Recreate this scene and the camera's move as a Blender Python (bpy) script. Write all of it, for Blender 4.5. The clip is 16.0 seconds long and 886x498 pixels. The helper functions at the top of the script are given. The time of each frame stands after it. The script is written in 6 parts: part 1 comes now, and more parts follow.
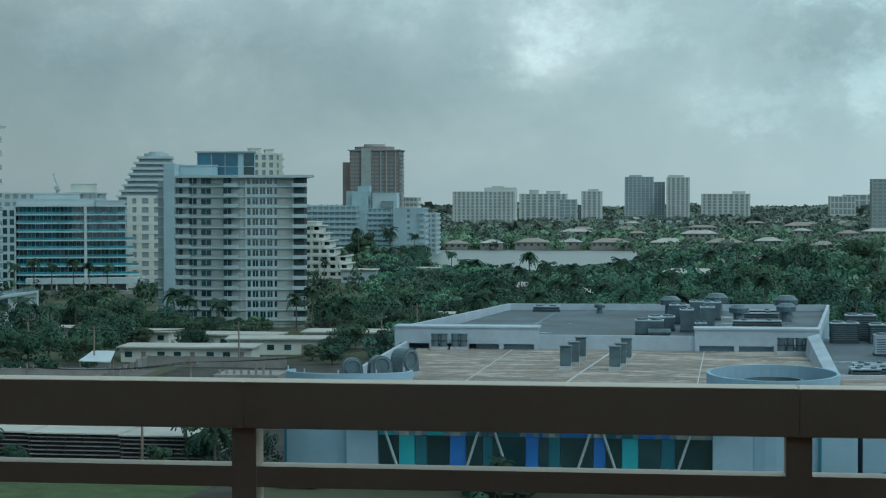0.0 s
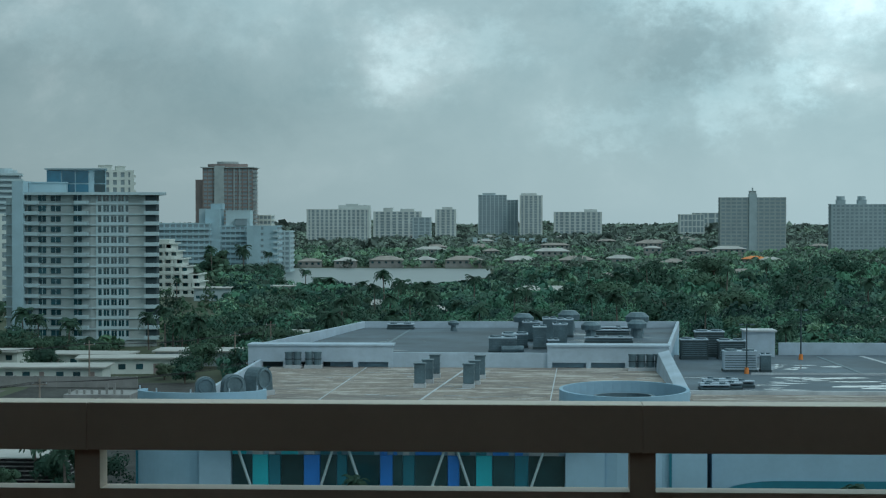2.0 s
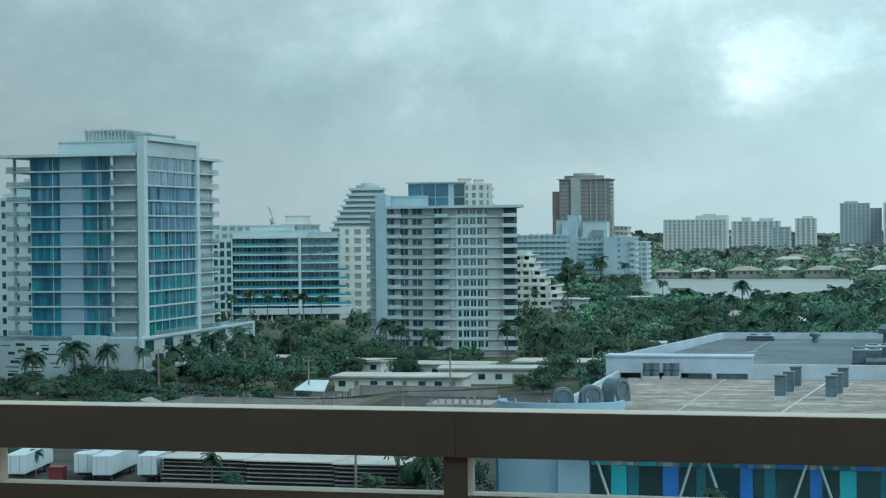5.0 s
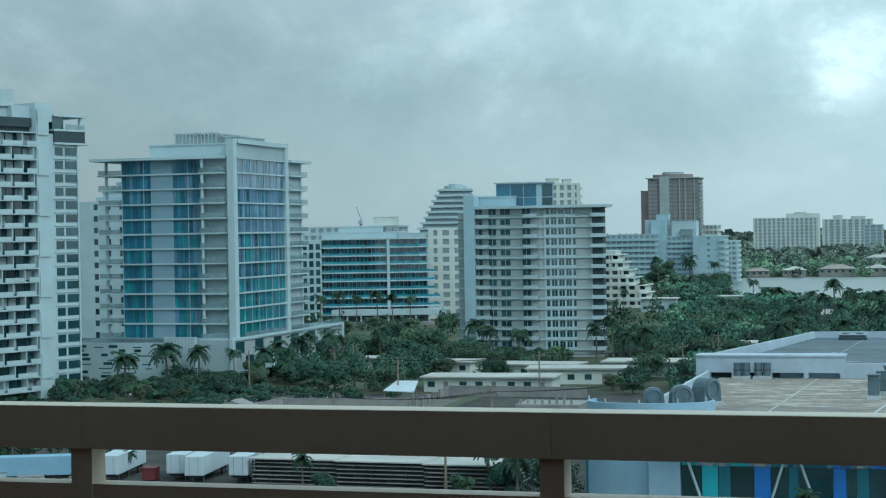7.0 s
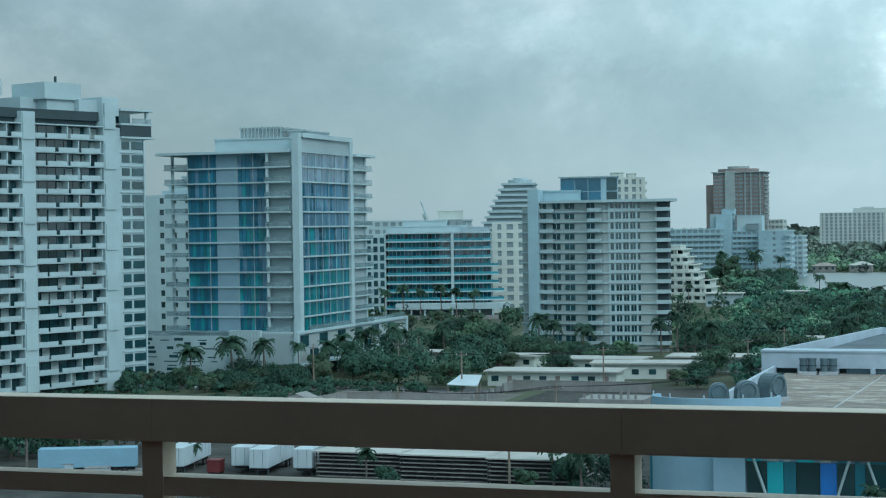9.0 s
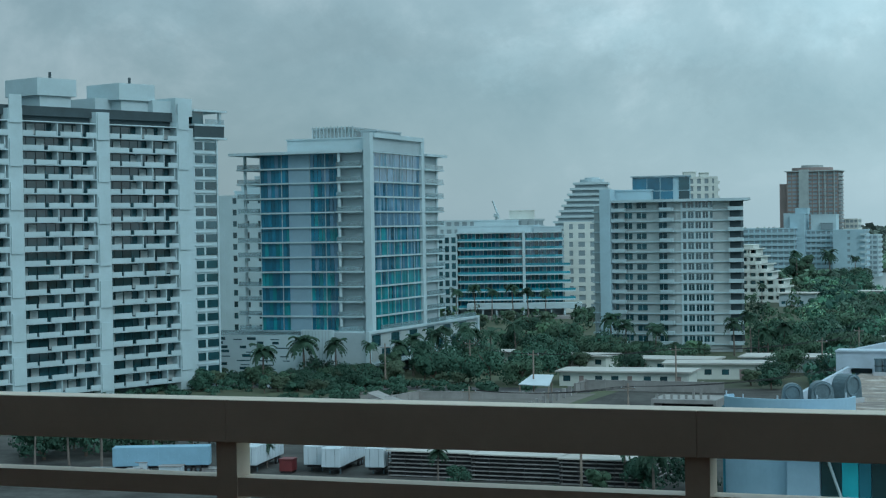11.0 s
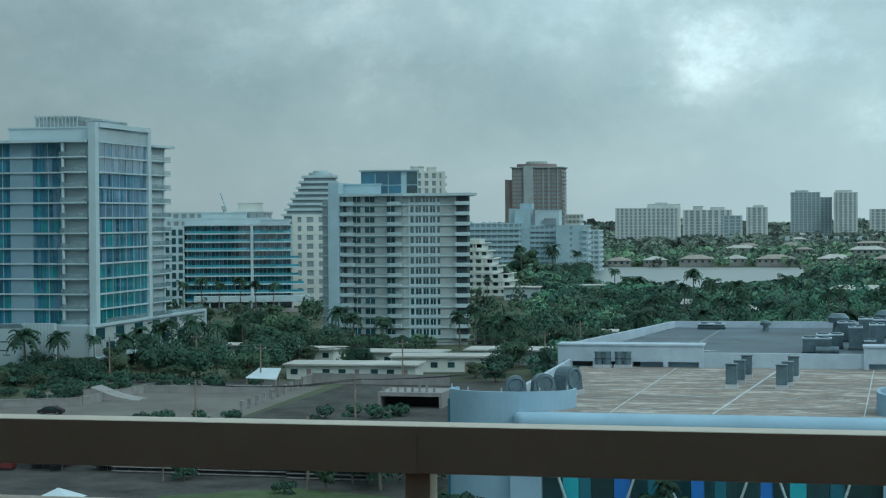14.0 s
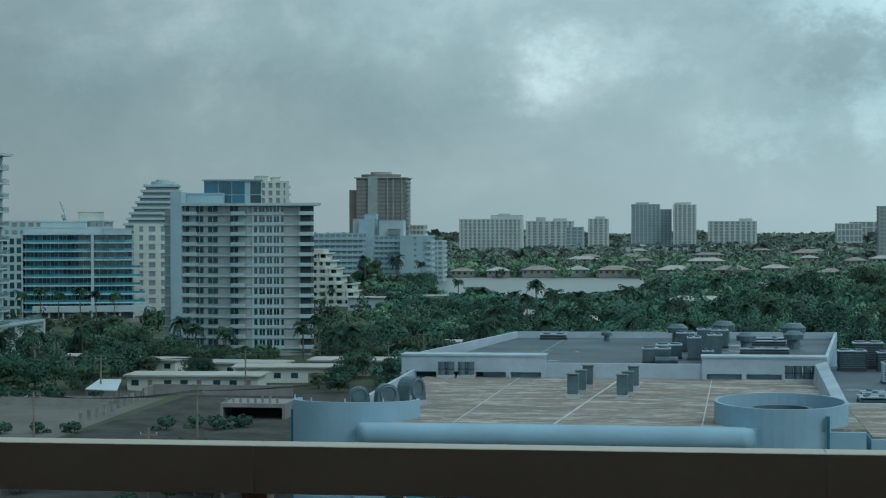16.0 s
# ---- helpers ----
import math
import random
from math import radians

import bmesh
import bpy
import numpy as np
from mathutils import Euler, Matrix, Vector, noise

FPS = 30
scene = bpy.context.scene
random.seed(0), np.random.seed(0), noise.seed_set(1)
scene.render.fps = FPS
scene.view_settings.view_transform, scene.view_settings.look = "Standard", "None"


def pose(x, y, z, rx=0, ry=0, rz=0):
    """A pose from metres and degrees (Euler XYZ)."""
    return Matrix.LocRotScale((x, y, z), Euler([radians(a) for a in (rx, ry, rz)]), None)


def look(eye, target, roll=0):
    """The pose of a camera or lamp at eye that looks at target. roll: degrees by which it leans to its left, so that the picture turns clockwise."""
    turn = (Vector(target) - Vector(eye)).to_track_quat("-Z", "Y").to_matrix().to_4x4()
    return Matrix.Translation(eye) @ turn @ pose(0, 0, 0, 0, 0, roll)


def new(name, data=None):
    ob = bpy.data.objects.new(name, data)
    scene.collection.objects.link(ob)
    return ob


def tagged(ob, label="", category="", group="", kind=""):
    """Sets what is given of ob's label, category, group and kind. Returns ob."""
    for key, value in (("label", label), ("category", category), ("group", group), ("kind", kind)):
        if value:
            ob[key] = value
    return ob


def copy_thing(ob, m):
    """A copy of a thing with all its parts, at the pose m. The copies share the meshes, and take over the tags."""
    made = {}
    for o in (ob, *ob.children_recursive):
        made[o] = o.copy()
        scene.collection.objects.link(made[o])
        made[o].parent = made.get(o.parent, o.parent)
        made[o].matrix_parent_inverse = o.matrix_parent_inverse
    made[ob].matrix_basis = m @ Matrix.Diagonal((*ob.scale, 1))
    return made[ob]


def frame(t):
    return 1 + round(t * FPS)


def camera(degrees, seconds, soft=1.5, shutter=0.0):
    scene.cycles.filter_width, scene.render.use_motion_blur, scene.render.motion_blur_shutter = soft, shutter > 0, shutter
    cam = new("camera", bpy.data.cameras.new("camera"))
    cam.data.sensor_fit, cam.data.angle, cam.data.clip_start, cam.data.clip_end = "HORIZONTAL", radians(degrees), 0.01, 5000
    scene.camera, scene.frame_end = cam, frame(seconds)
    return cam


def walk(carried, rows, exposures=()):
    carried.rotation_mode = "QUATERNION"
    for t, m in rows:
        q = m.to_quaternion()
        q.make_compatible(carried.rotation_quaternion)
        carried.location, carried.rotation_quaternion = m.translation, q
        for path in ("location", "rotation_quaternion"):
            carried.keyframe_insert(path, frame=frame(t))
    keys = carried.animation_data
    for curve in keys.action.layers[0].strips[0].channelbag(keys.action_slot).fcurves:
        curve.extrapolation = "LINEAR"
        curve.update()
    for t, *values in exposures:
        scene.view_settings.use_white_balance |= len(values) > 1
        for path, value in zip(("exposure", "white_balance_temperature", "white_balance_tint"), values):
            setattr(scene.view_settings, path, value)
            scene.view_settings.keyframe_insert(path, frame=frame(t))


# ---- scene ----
EYE = 33.0
cam = camera(27.91, 16.0, soft=1.2)
# seconds, stops, kelvin, tint
EXPOSURES = [(0.0, -0.02, 6300, 10), (0.5, -0.18, 6250, 10), (1.0, -0.15, 6250, 10), (1.5, -0.12, 6250, 10), (2.5, -0.12, 6250, 10), (3.0, 0.08, 6400, 10), (3.5, 0.1, 6550, 10), (4.5, 0.51, 6350, 10), (7.0, 0.47, 6100, 10),
             (8.0, 0.47, 6100, 10), (9.0, 0.42, 6050, 10), (10.0, 0.39, 5950, 10), (12.3, 0.17, 5950, 10), (13.0, 0.21, 6050, 10), (13.5, 0.47, 6350, 10), (14.0, 0.2, 6250, 10), (14.5, -0.1, 6250, 10), (16.0, -0.15, 6200, 10)]
# seconds, x, y, z, yaw, pitch, roll
ROWS = [
    (0, 0.000, -0.000, 0.000, 7.488, -1.577, -0.043),
    (0.5, 0.020, -0.020, 0.001, 6.036, -1.439, -0.079),
    (1, 0.019, 0.005, 0.002, 3.589, -1.280, 0.049),
    (1.5, 0.023, 0.003, 0.003, 2.949, -1.140, 0.063),
    (2, 0.021, 0.001, 0.002, 2.804, -1.007, 0.002),
    (2.5, 0.012, -0.000, 0.002, 2.872, -0.913, 0.000),
    (3, -0.000, 0.009, -0.000, 3.269, -0.843, -0.048),
    (3.5, -0.004, 0.012, 0.000, 4.776, -0.788, -0.081),
    (4, 0.003, -0.029, 0.005, 7.819, -0.705, -0.285),
    (4.5, 0.003, -0.017, 0.001, 12.452, -0.621, -0.459),
    (4.7, 0.003, -0.012, 0.001, 13.34, -0.61, -0.5),
    (6.8, -0.018, 0.008, 0.001, 16.79, -0.54, -0.94),
    (7, -0.022, 0.014, 0.001, 17.063, -0.545, -0.961),
    (7.5, -0.036, 0.032, -0.002, 17.688, -0.570, -0.997),
    (8, -0.038, 0.029, -0.001, 18.208, -0.655, -0.881),
    (8.5, -0.038, 0.020, 0.002, 18.650, -0.708, -0.845),
    (9, -0.043, 0.020, 0.002, 19.121, -0.703, -0.855),
    (9.5, -0.050, 0.019, 0.003, 19.898, -0.675, -0.906),
    (10, -0.055, 0.021, 0.001, 20.628, -0.661, -0.916),
    (10.2, -0.056, 0.025, 0.003, 20.932, -0.656, -0.961),
    (12.3, -0.044, 0.034, 0.014, 21.569, -0.686, -0.906),
    (12.5, -0.058, 0.055, 0.023, 20.108, -0.715, -0.877),
    (13, -0.053, 0.071, 0.042, 16.742, -0.806, -0.747),
    (13.5, -0.049, 0.075, 0.062, 13.655, -0.974, -0.516),
    (14, -0.055, 0.108, 0.066, 12.707, -1.002, -0.387),
    (14.5, -0.057, 0.166, 0.071, 11.601, -0.896, -0.305),
    (15, -0.046, 0.130, 0.082, 9.420, -0.826, -0.151),
    (15.5, -0.040, 0.114, 0.090, 8.265, -0.760, -0.036),
    (16, -0.043, 0.133, 0.087, 7.699, -0.693, -0.110),
]
walk(cam, [(t, pose(x, y, EYE + z, 0, 0, yaw) @ pose(0, 0, 0, 90 + pitch) @ pose(0, 0, 0, 0, 0, roll)) for t, x, y, z, yaw, pitch, roll in ROWS], EXPOSURES)

# ---- world and light ----
world = bpy.data.worlds.new("overcast_sky")
scene.world = world
world.use_nodes = True
wn, wl = world.node_tree.nodes, world.node_tree.links
wn.clear()


def node(tree_nodes, kind, **vals):
    n = tree_nodes.new(kind)
    for k, v in vals.items():
        n.inputs[k].default_value = v
    return n


def wmath(op, a, b=None):
    n = wn.new("ShaderNodeMath")
    n.operation = op
    for i, v in enumerate((a, b)):
        if v is None:
            continue
        if isinstance(v, (int, float)):
            n.inputs[i].default_value = v
        else:
            wl.new(v, n.inputs[i])
    return n.outputs[0]


SUN_AZ, SUN_EL = radians(125), radians(38)   # clockwise from +y
sky = wn.new("ShaderNodeTexSky")
sky.sky_type, sky.sun_disc = "NISHITA", False
sky.sun_elevation, sky.sun_rotation = SUN_EL, SUN_AZ
coord = wn.new("ShaderNodeTexCoord")
sep = wn.new("ShaderNodeSeparateXYZ")
wl.new(coord.outputs["Generated"], sep.inputs[0])
height = wmath("MAXIMUM", sep.outputs["Z"], 0.0)
flat = wmath("ADD", height, 0.75)
px_, py_ = wmath("DIVIDE", sep.outputs["X"], flat), wmath("DIVIDE", sep.outputs["Y"], flat)
comb = wn.new("ShaderNodeCombineXYZ")
wl.new(px_, comb.inputs[0]); wl.new(py_, comb.inputs[1])
clouds = node(wn, "ShaderNodeTexNoise", Scale=7.0, Detail=9.0, Roughness=0.6, Distortion=0.2)
turned = wn.new("ShaderNodeMapping")
turned.inputs["Rotation"].default_value = (0, 0, radians(6.7))
wl.new(comb.outputs[0], turned.inputs["Vector"])
wl.new(turned.outputs[0], clouds.inputs["Vector"])
ramp = wn.new("ShaderNodeValToRGB")
wl.new(clouds.outputs["Fac"], ramp.inputs[0])
el = ramp.color_ramp.elements
el[0].position, el[0].color = 0.34, (0.245, 0.37, 0.39, 1)
el[1].position, el[1].color = 0.72, (0.47, 0.60, 0.61, 1)
mid = el.new(0.54); mid.color = (0.315, 0.445, 0.46, 1)
# towards the horizon the cloud sheet closes to an even grey
fade = wn.new("ShaderNodeMapRange")
wl.new(height, fade.inputs["Value"])
fade.inputs["From Min"].default_value, fade.inputs["From Max"].default_value = 0.0, 0.07
even = wn.new("ShaderNodeMixRGB")
even.inputs[1].default_value = (0.335, 0.462, 0.482, 1)
wl.new(fade.outputs[0], even.inputs[0]); wl.new(ramp.outputs[0], even.inputs[2])
# an overcast sky is brighter overhead
side = wn.new("ShaderNodeMapRange")
wl.new(sep.outputs["X"], side.inputs["Value"])
side.inputs["From Min"].default_value, side.inputs["From Max"].default_value = -0.52, 0.16
side.inputs["To Min"].default_value, side.inputs["To Max"].default_value = 0.65, 1.48   # brighter towards the veiled sun
lift = wmath("MULTIPLY", wmath("ADD", wmath("MULTIPLY", height, 1.1), 0.9), side.outputs[0])
# thin places in the cloud sheet where it glows, and thicker darker banks: azimuth, height, half width, half height in degrees, strength
azimuth = wmath("MULTIPLY", wmath("ARCTAN2", sep.outputs["X"], sep.outputs["Y"]), 57.296)
rise = wmath("MULTIPLY", wmath("ARCSINE", sep.outputs["Z"]), 57.296)
ragged = node(wn, "ShaderNodeTexNoise", Scale=34.0, Detail=9.0, Roughness=0.68)
wl.new(turned.outputs[0], ragged.inputs["Vector"])
tear = wn.new("ShaderNodeSeparateColor")
wl.new(ragged.outputs["Color"], tear.inputs[0])
azimuth = wmath("ADD", azimuth, wmath("MULTIPLY", wmath("SUBTRACT", tear.outputs[0], 0.5), 7.0))
rise = wmath("ADD", rise, wmath("MULTIPLY", wmath("SUBTRACT", tear.outputs[1], 0.5), 4.6))
glow = 1.0
for a0, h0, wa, ha, k in ((-4.4, 5.2, 1.2, 1.0, 0.34), (-1.5, 5.4, 1.4, 0.7, 0.2), (2.6, 2.9, 1.8, 0.7, 0.2), (6.0, 3.6, 1.2, 0.8, 0.28), (8.3, 4.4, 1.2, 0.9, 0.42), (10.4, 6.7, 2.0, 1.2, 0.5),
                          (5.6, 7.0, 3.2, 0.6, 0.4), (-15.6, 6.4, 2.0, 0.8, 0.16), (-19.2, 5.3, 1.4, 0.7, 0.12), (-9.0, 6.9, 2.6, 1.2, 0.2), (-31.0, 7.0, 2.0, 1.0, 0.16),
                          (4.8, 5.4, 2.6, 0.6, -0.14), (-10.0, 3.2, 3.6, 0.8, -0.05), (-24.0, 6.0, 3.0, 0.7, -0.08), (-13.0, 4.6, 3.0, 0.6, -0.08), (0.5, 7.0, 1.8, 0.8, -0.08)):
    da, dh = wmath("DIVIDE", wmath("SUBTRACT", azimuth, a0), wa), wmath("DIVIDE", wmath("SUBTRACT", rise, h0), ha)
    puff = wmath("EXPONENT", wmath("MULTIPLY", wmath("ADD", wmath("MULTIPLY", da, da), wmath("MULTIPLY", dh, dh)), -1.0))
    glow = wmath("ADD", wmath("MULTIPLY", puff, k), glow)
lift = wmath("MULTIPLY", lift, glow)
bright = wn.new("ShaderNodeVectorMath"); bright.operation = "SCALE"
wl.new(even.outputs[0], bright.inputs[0]); wl.new(lift, bright.inputs["Scale"])
thin = wn.new("ShaderNodeVectorMath"); thin.operation = "SCALE"
thin.inputs["Scale"].default_value = 0.08
wl.new(sky.outputs[0], thin.inputs[0])
mix = wn.new("ShaderNodeMixRGB")
mix.inputs[0].default_value = 0.92
wl.new(thin.outputs[0], mix.inputs[1]); wl.new(bright.outputs[0], mix.inputs[2])
back = node(wn, "ShaderNodeBackground", Strength=1.0)
wl.new(mix.outputs[0], back.inputs[0])
wl.new(back.outputs[0], wn.new("ShaderNodeOutputWorld").inputs[0])

sun = new("sun", bpy.data.lights.new("sun", "SUN"))
sun.data.energy, sun.data.angle, sun.data.color = 0.5, radians(18), (1.0, 0.97, 0.92)
sun.matrix_world = look((0, 0, 0), (-math.sin(SUN_AZ) * math.cos(SUN_EL), -math.cos(SUN_AZ) * math.cos(SUN_EL), -math.sin(SUN_EL)))


# ---- materials ----
def mat(name, color, rough=0.7, var=0.12, scale=0.4, fine=4.0, metal=0.0, bump=0.15, spec=0.4, rand=0.0, tint=None, blotch=0.5):
    """A node material with stains at one scale and grain at another, in metres; rand: difference from object to object."""
    m = bpy.data.materials.new(name)
    m.use_nodes = True
    n, l = m.node_tree.nodes, m.node_tree.links
    b = n["Principled BSDF"]
    b.inputs["Roughness"].default_value, b.inputs["Metallic"].default_value = rough, metal
    b.inputs["Specular IOR Level"].default_value = spec
    g = n.new("ShaderNodeNewGeometry")
    big = node(n, "ShaderNodeTexNoise", Scale=scale, Detail=5.0, Roughness=0.6)
    small = node(n, "ShaderNodeTexNoise", Scale=fine, Detail=4.0, Roughness=0.6)
    l.new(g.outputs["Position"], big.inputs["Vector"]); l.new(g.outputs["Position"], small.inputs["Vector"])
    r = n.new("ShaderNodeValToRGB")
    dark = [c * (1 - var * 2) for c in color]
    light = [min(c * (1 + var), 0.95) for c in (tint or color)]
    r.color_ramp.elements[0].position, r.color_ramp.elements[0].color = 0.5 - blotch * 0.4, (*dark, 1)
    r.color_ramp.elements[1].position, r.color_ramp.elements[1].color = 0.5 + blotch * 0.4, (*light, 1)
    l.new(big.outputs["Fac"], r.inputs[0])
    h = n.new("ShaderNodeHueSaturation")
    l.new(r.outputs[0], h.inputs["Color"])
    k = n.new("ShaderNodeMapRange")
    k.inputs["To Min"].default_value, k.inputs["To Max"].default_value = 1 - var, 1 + var
    l.new(small.outputs["Fac"], k.inputs["Value"])
    v = k.outputs[0]
    if rand:
        info = n.new("ShaderNodeObjectInfo")
        q = n.new("ShaderNodeMapRange")
        q.inputs["To Min"].default_value, q.inputs["To Max"].default_value = 1 - rand, 1 + rand
        l.new(info.outputs["Random"], q.inputs["Value"])
        x = n.new("ShaderNodeMath"); x.operation = "MULTIPLY"
        l.new(v, x.inputs[0]); l.new(q.outputs[0], x.inputs[1])
        v = x.outputs[0]
    l.new(v, h.inputs["Value"])
    l.new(h.outputs[0], b.inputs["Base Color"])
    if bump:
        p = n.new("ShaderNodeBump")
        p.inputs["Strength"].default_value, p.inputs["Distance"].default_value = bump, 0.05
        l.new(small.outputs["Fac"], p.inputs["Height"]); l.new(p.outputs[0], b.inputs["Normal"])
    return m


def leaves(name, color, var=0.08):
    """Foliage: every clump a little different."""
    m = mat(name, color, 0.65, 0.16, 0.12, 0.6, bump=0, spec=0.2, blotch=0.4)
    n, l = m.node_tree.nodes, m.node_tree.links
    g = [a for a in n if a.type == "NEW_GEOMETRY"][0]
    h = [a for a in n if a.type == "HUE_SAT"][0]
    q = n.new("ShaderNodeMapRange")
    q.inputs["To Min"].default_value, q.inputs["To Max"].default_value = 1 - var, 1 + var
    l.new(g.outputs["Random Per Island"], q.inputs["Value"])
    info = n.new("ShaderNodeObjectInfo")
    q2 = n.new("ShaderNodeMapRange")
    q2.inputs["To Min"].default_value, q2.inputs["To Max"].default_value = 0.75, 1.3
    l.new(info.outputs["Random"], q2.inputs["Value"])
    old = h.inputs["Value"].links[0].from_socket
    x = n.new("ShaderNodeMath"); x.operation = "MULTIPLY"
    y = n.new("ShaderNodeMath"); y.operation = "MULTIPLY"
    l.new(old, x.inputs[0]); l.new(q.outputs[0], x.inputs[1])
    l.new(x.outputs[0], y.inputs[0]); l.new(q2.outputs[0], y.inputs[1])
    # every tree of a wood has its own tone, from blue-green to olive
    kind = n.new("ShaderNodeAttribute"); kind.attribute_name = "tone"
    z = n.new("ShaderNodeMath"); z.operation = "MULTIPLY"
    l.new(y.outputs[0], z.inputs[0]); l.new(kind.outputs["Fac"], z.inputs[1])
    l.new(z.outputs[0], h.inputs["Value"])
    turn = n.new("ShaderNodeMapRange")
    turn.inputs["From Min"].default_value, turn.inputs["From Max"].default_value = 0.5, 1.7
    turn.inputs["To Min"].default_value, turn.inputs["To Max"].default_value = 0.53, 0.465
    l.new(kind.outputs["Fac"], turn.inputs["Value"]); l.new(turn.outputs[0], h.inputs["Hue"])
    # thin leaves let light through
    tl = n.new("ShaderNodeBsdfTranslucent")
    l.new(h.outputs[0], tl.inputs["Color"])
    ms = n.new("ShaderNodeMixShader")
    ms.inputs[0].default_value = 0.3
    out = [q3 for q3 in n if q3.type == "OUTPUT_MATERIAL"][0]
    l.new(n["Principled BSDF"].outputs[0], ms.inputs[1]); l.new(tl.outputs[0], ms.inputs[2])
    l.new(ms.outputs[0], out.inputs["Surface"])
    return m


def clear(m, share):
    """Lets a share of the light straight through a pane."""
    n, l = m.node_tree.nodes, m.node_tree.links
    tb, ms = n.new("ShaderNodeBsdfTransparent"), n.new("ShaderNodeMixShader")
    ms.inputs[0].default_value = share
    out = [q for q in n if q.type == "OUTPUT_MATERIAL"][0]
    l.new(n["Principled BSDF"].outputs[0], ms.inputs[1]); l.new(tb.outputs[0], ms.inputs[2]); l.new(ms.outputs[0], out.inputs["Surface"])
    return m


def worn_deck(name, color, pale, dark):
    """Roof gravel worn to chalky streaks, with damp darker runs and seams of laid sheets."""
    m = mat(name, color, 0.95, 0.1, 0.25, 2.5)
    n, l = m.node_tree.nodes, m.node_tree.links
    b = n["Principled BSDF"]
    g = [a for a in n if a.type == "NEW_GEOMETRY"][0]
    last = b.inputs["Base Color"].links[0].from_socket
    for stretch, scale, lo, hi, tone, most in (((0.16, 0.5, 1), 1.0, 0.50, 0.62, pale, 0.85), ((0.4, 0.9, 1), 1.6, 0.55, 0.63, pale, 0.75), ((0.09, 0.30, 1), 1.0, 0.50, 0.62, dark, 0.7), ((0.05, 1.5, 1), 1.0, 0.54, 0.62, dark, 0.5)):
        k = n.new("ShaderNodeMapping")
        k.inputs["Scale"].default_value = stretch
        k.inputs["Location"].default_value = (lo * 91, hi * 37, 0)
        k.inputs["Rotation"].default_value = (0, 0, 0.06)
        l.new(g.outputs["Position"], k.inputs["Vector"])
        q = node(n, "ShaderNodeTexNoise", Scale=scale, Detail=7.0, Roughness=0.68)
        l.new(k.outputs[0], q.inputs["Vector"])
        r = n.new("ShaderNodeMapRange")
        r.inputs["From Min"].default_value, r.inputs["From Max"].default_value, r.inputs["To Max"].default_value = lo, hi, most
        l.new(q.outputs["Fac"], r.inputs["Value"])
        x = n.new("ShaderNodeMixRGB")
        l.new(r.outputs[0], x.inputs[0]); l.new(last, x.inputs[1]); x.inputs[2].default_value = (*tone, 1)
        last = x.outputs[0]
    l.new(last, b.inputs["Base Color"])
    return m


def glass(name, color, rough=0.06, rand=0.35):
    """Window glass in front of dark rooms: a dark coat that mirrors the sky."""
    m = mat(name, color, rough, 0.15, 0.25, 0.6, bump=0.02, spec=0.5, rand=rand)
    m.node_tree.nodes["Principled BSDF"].inputs["IOR"].default_value = 1.75   # coated panes
    return m


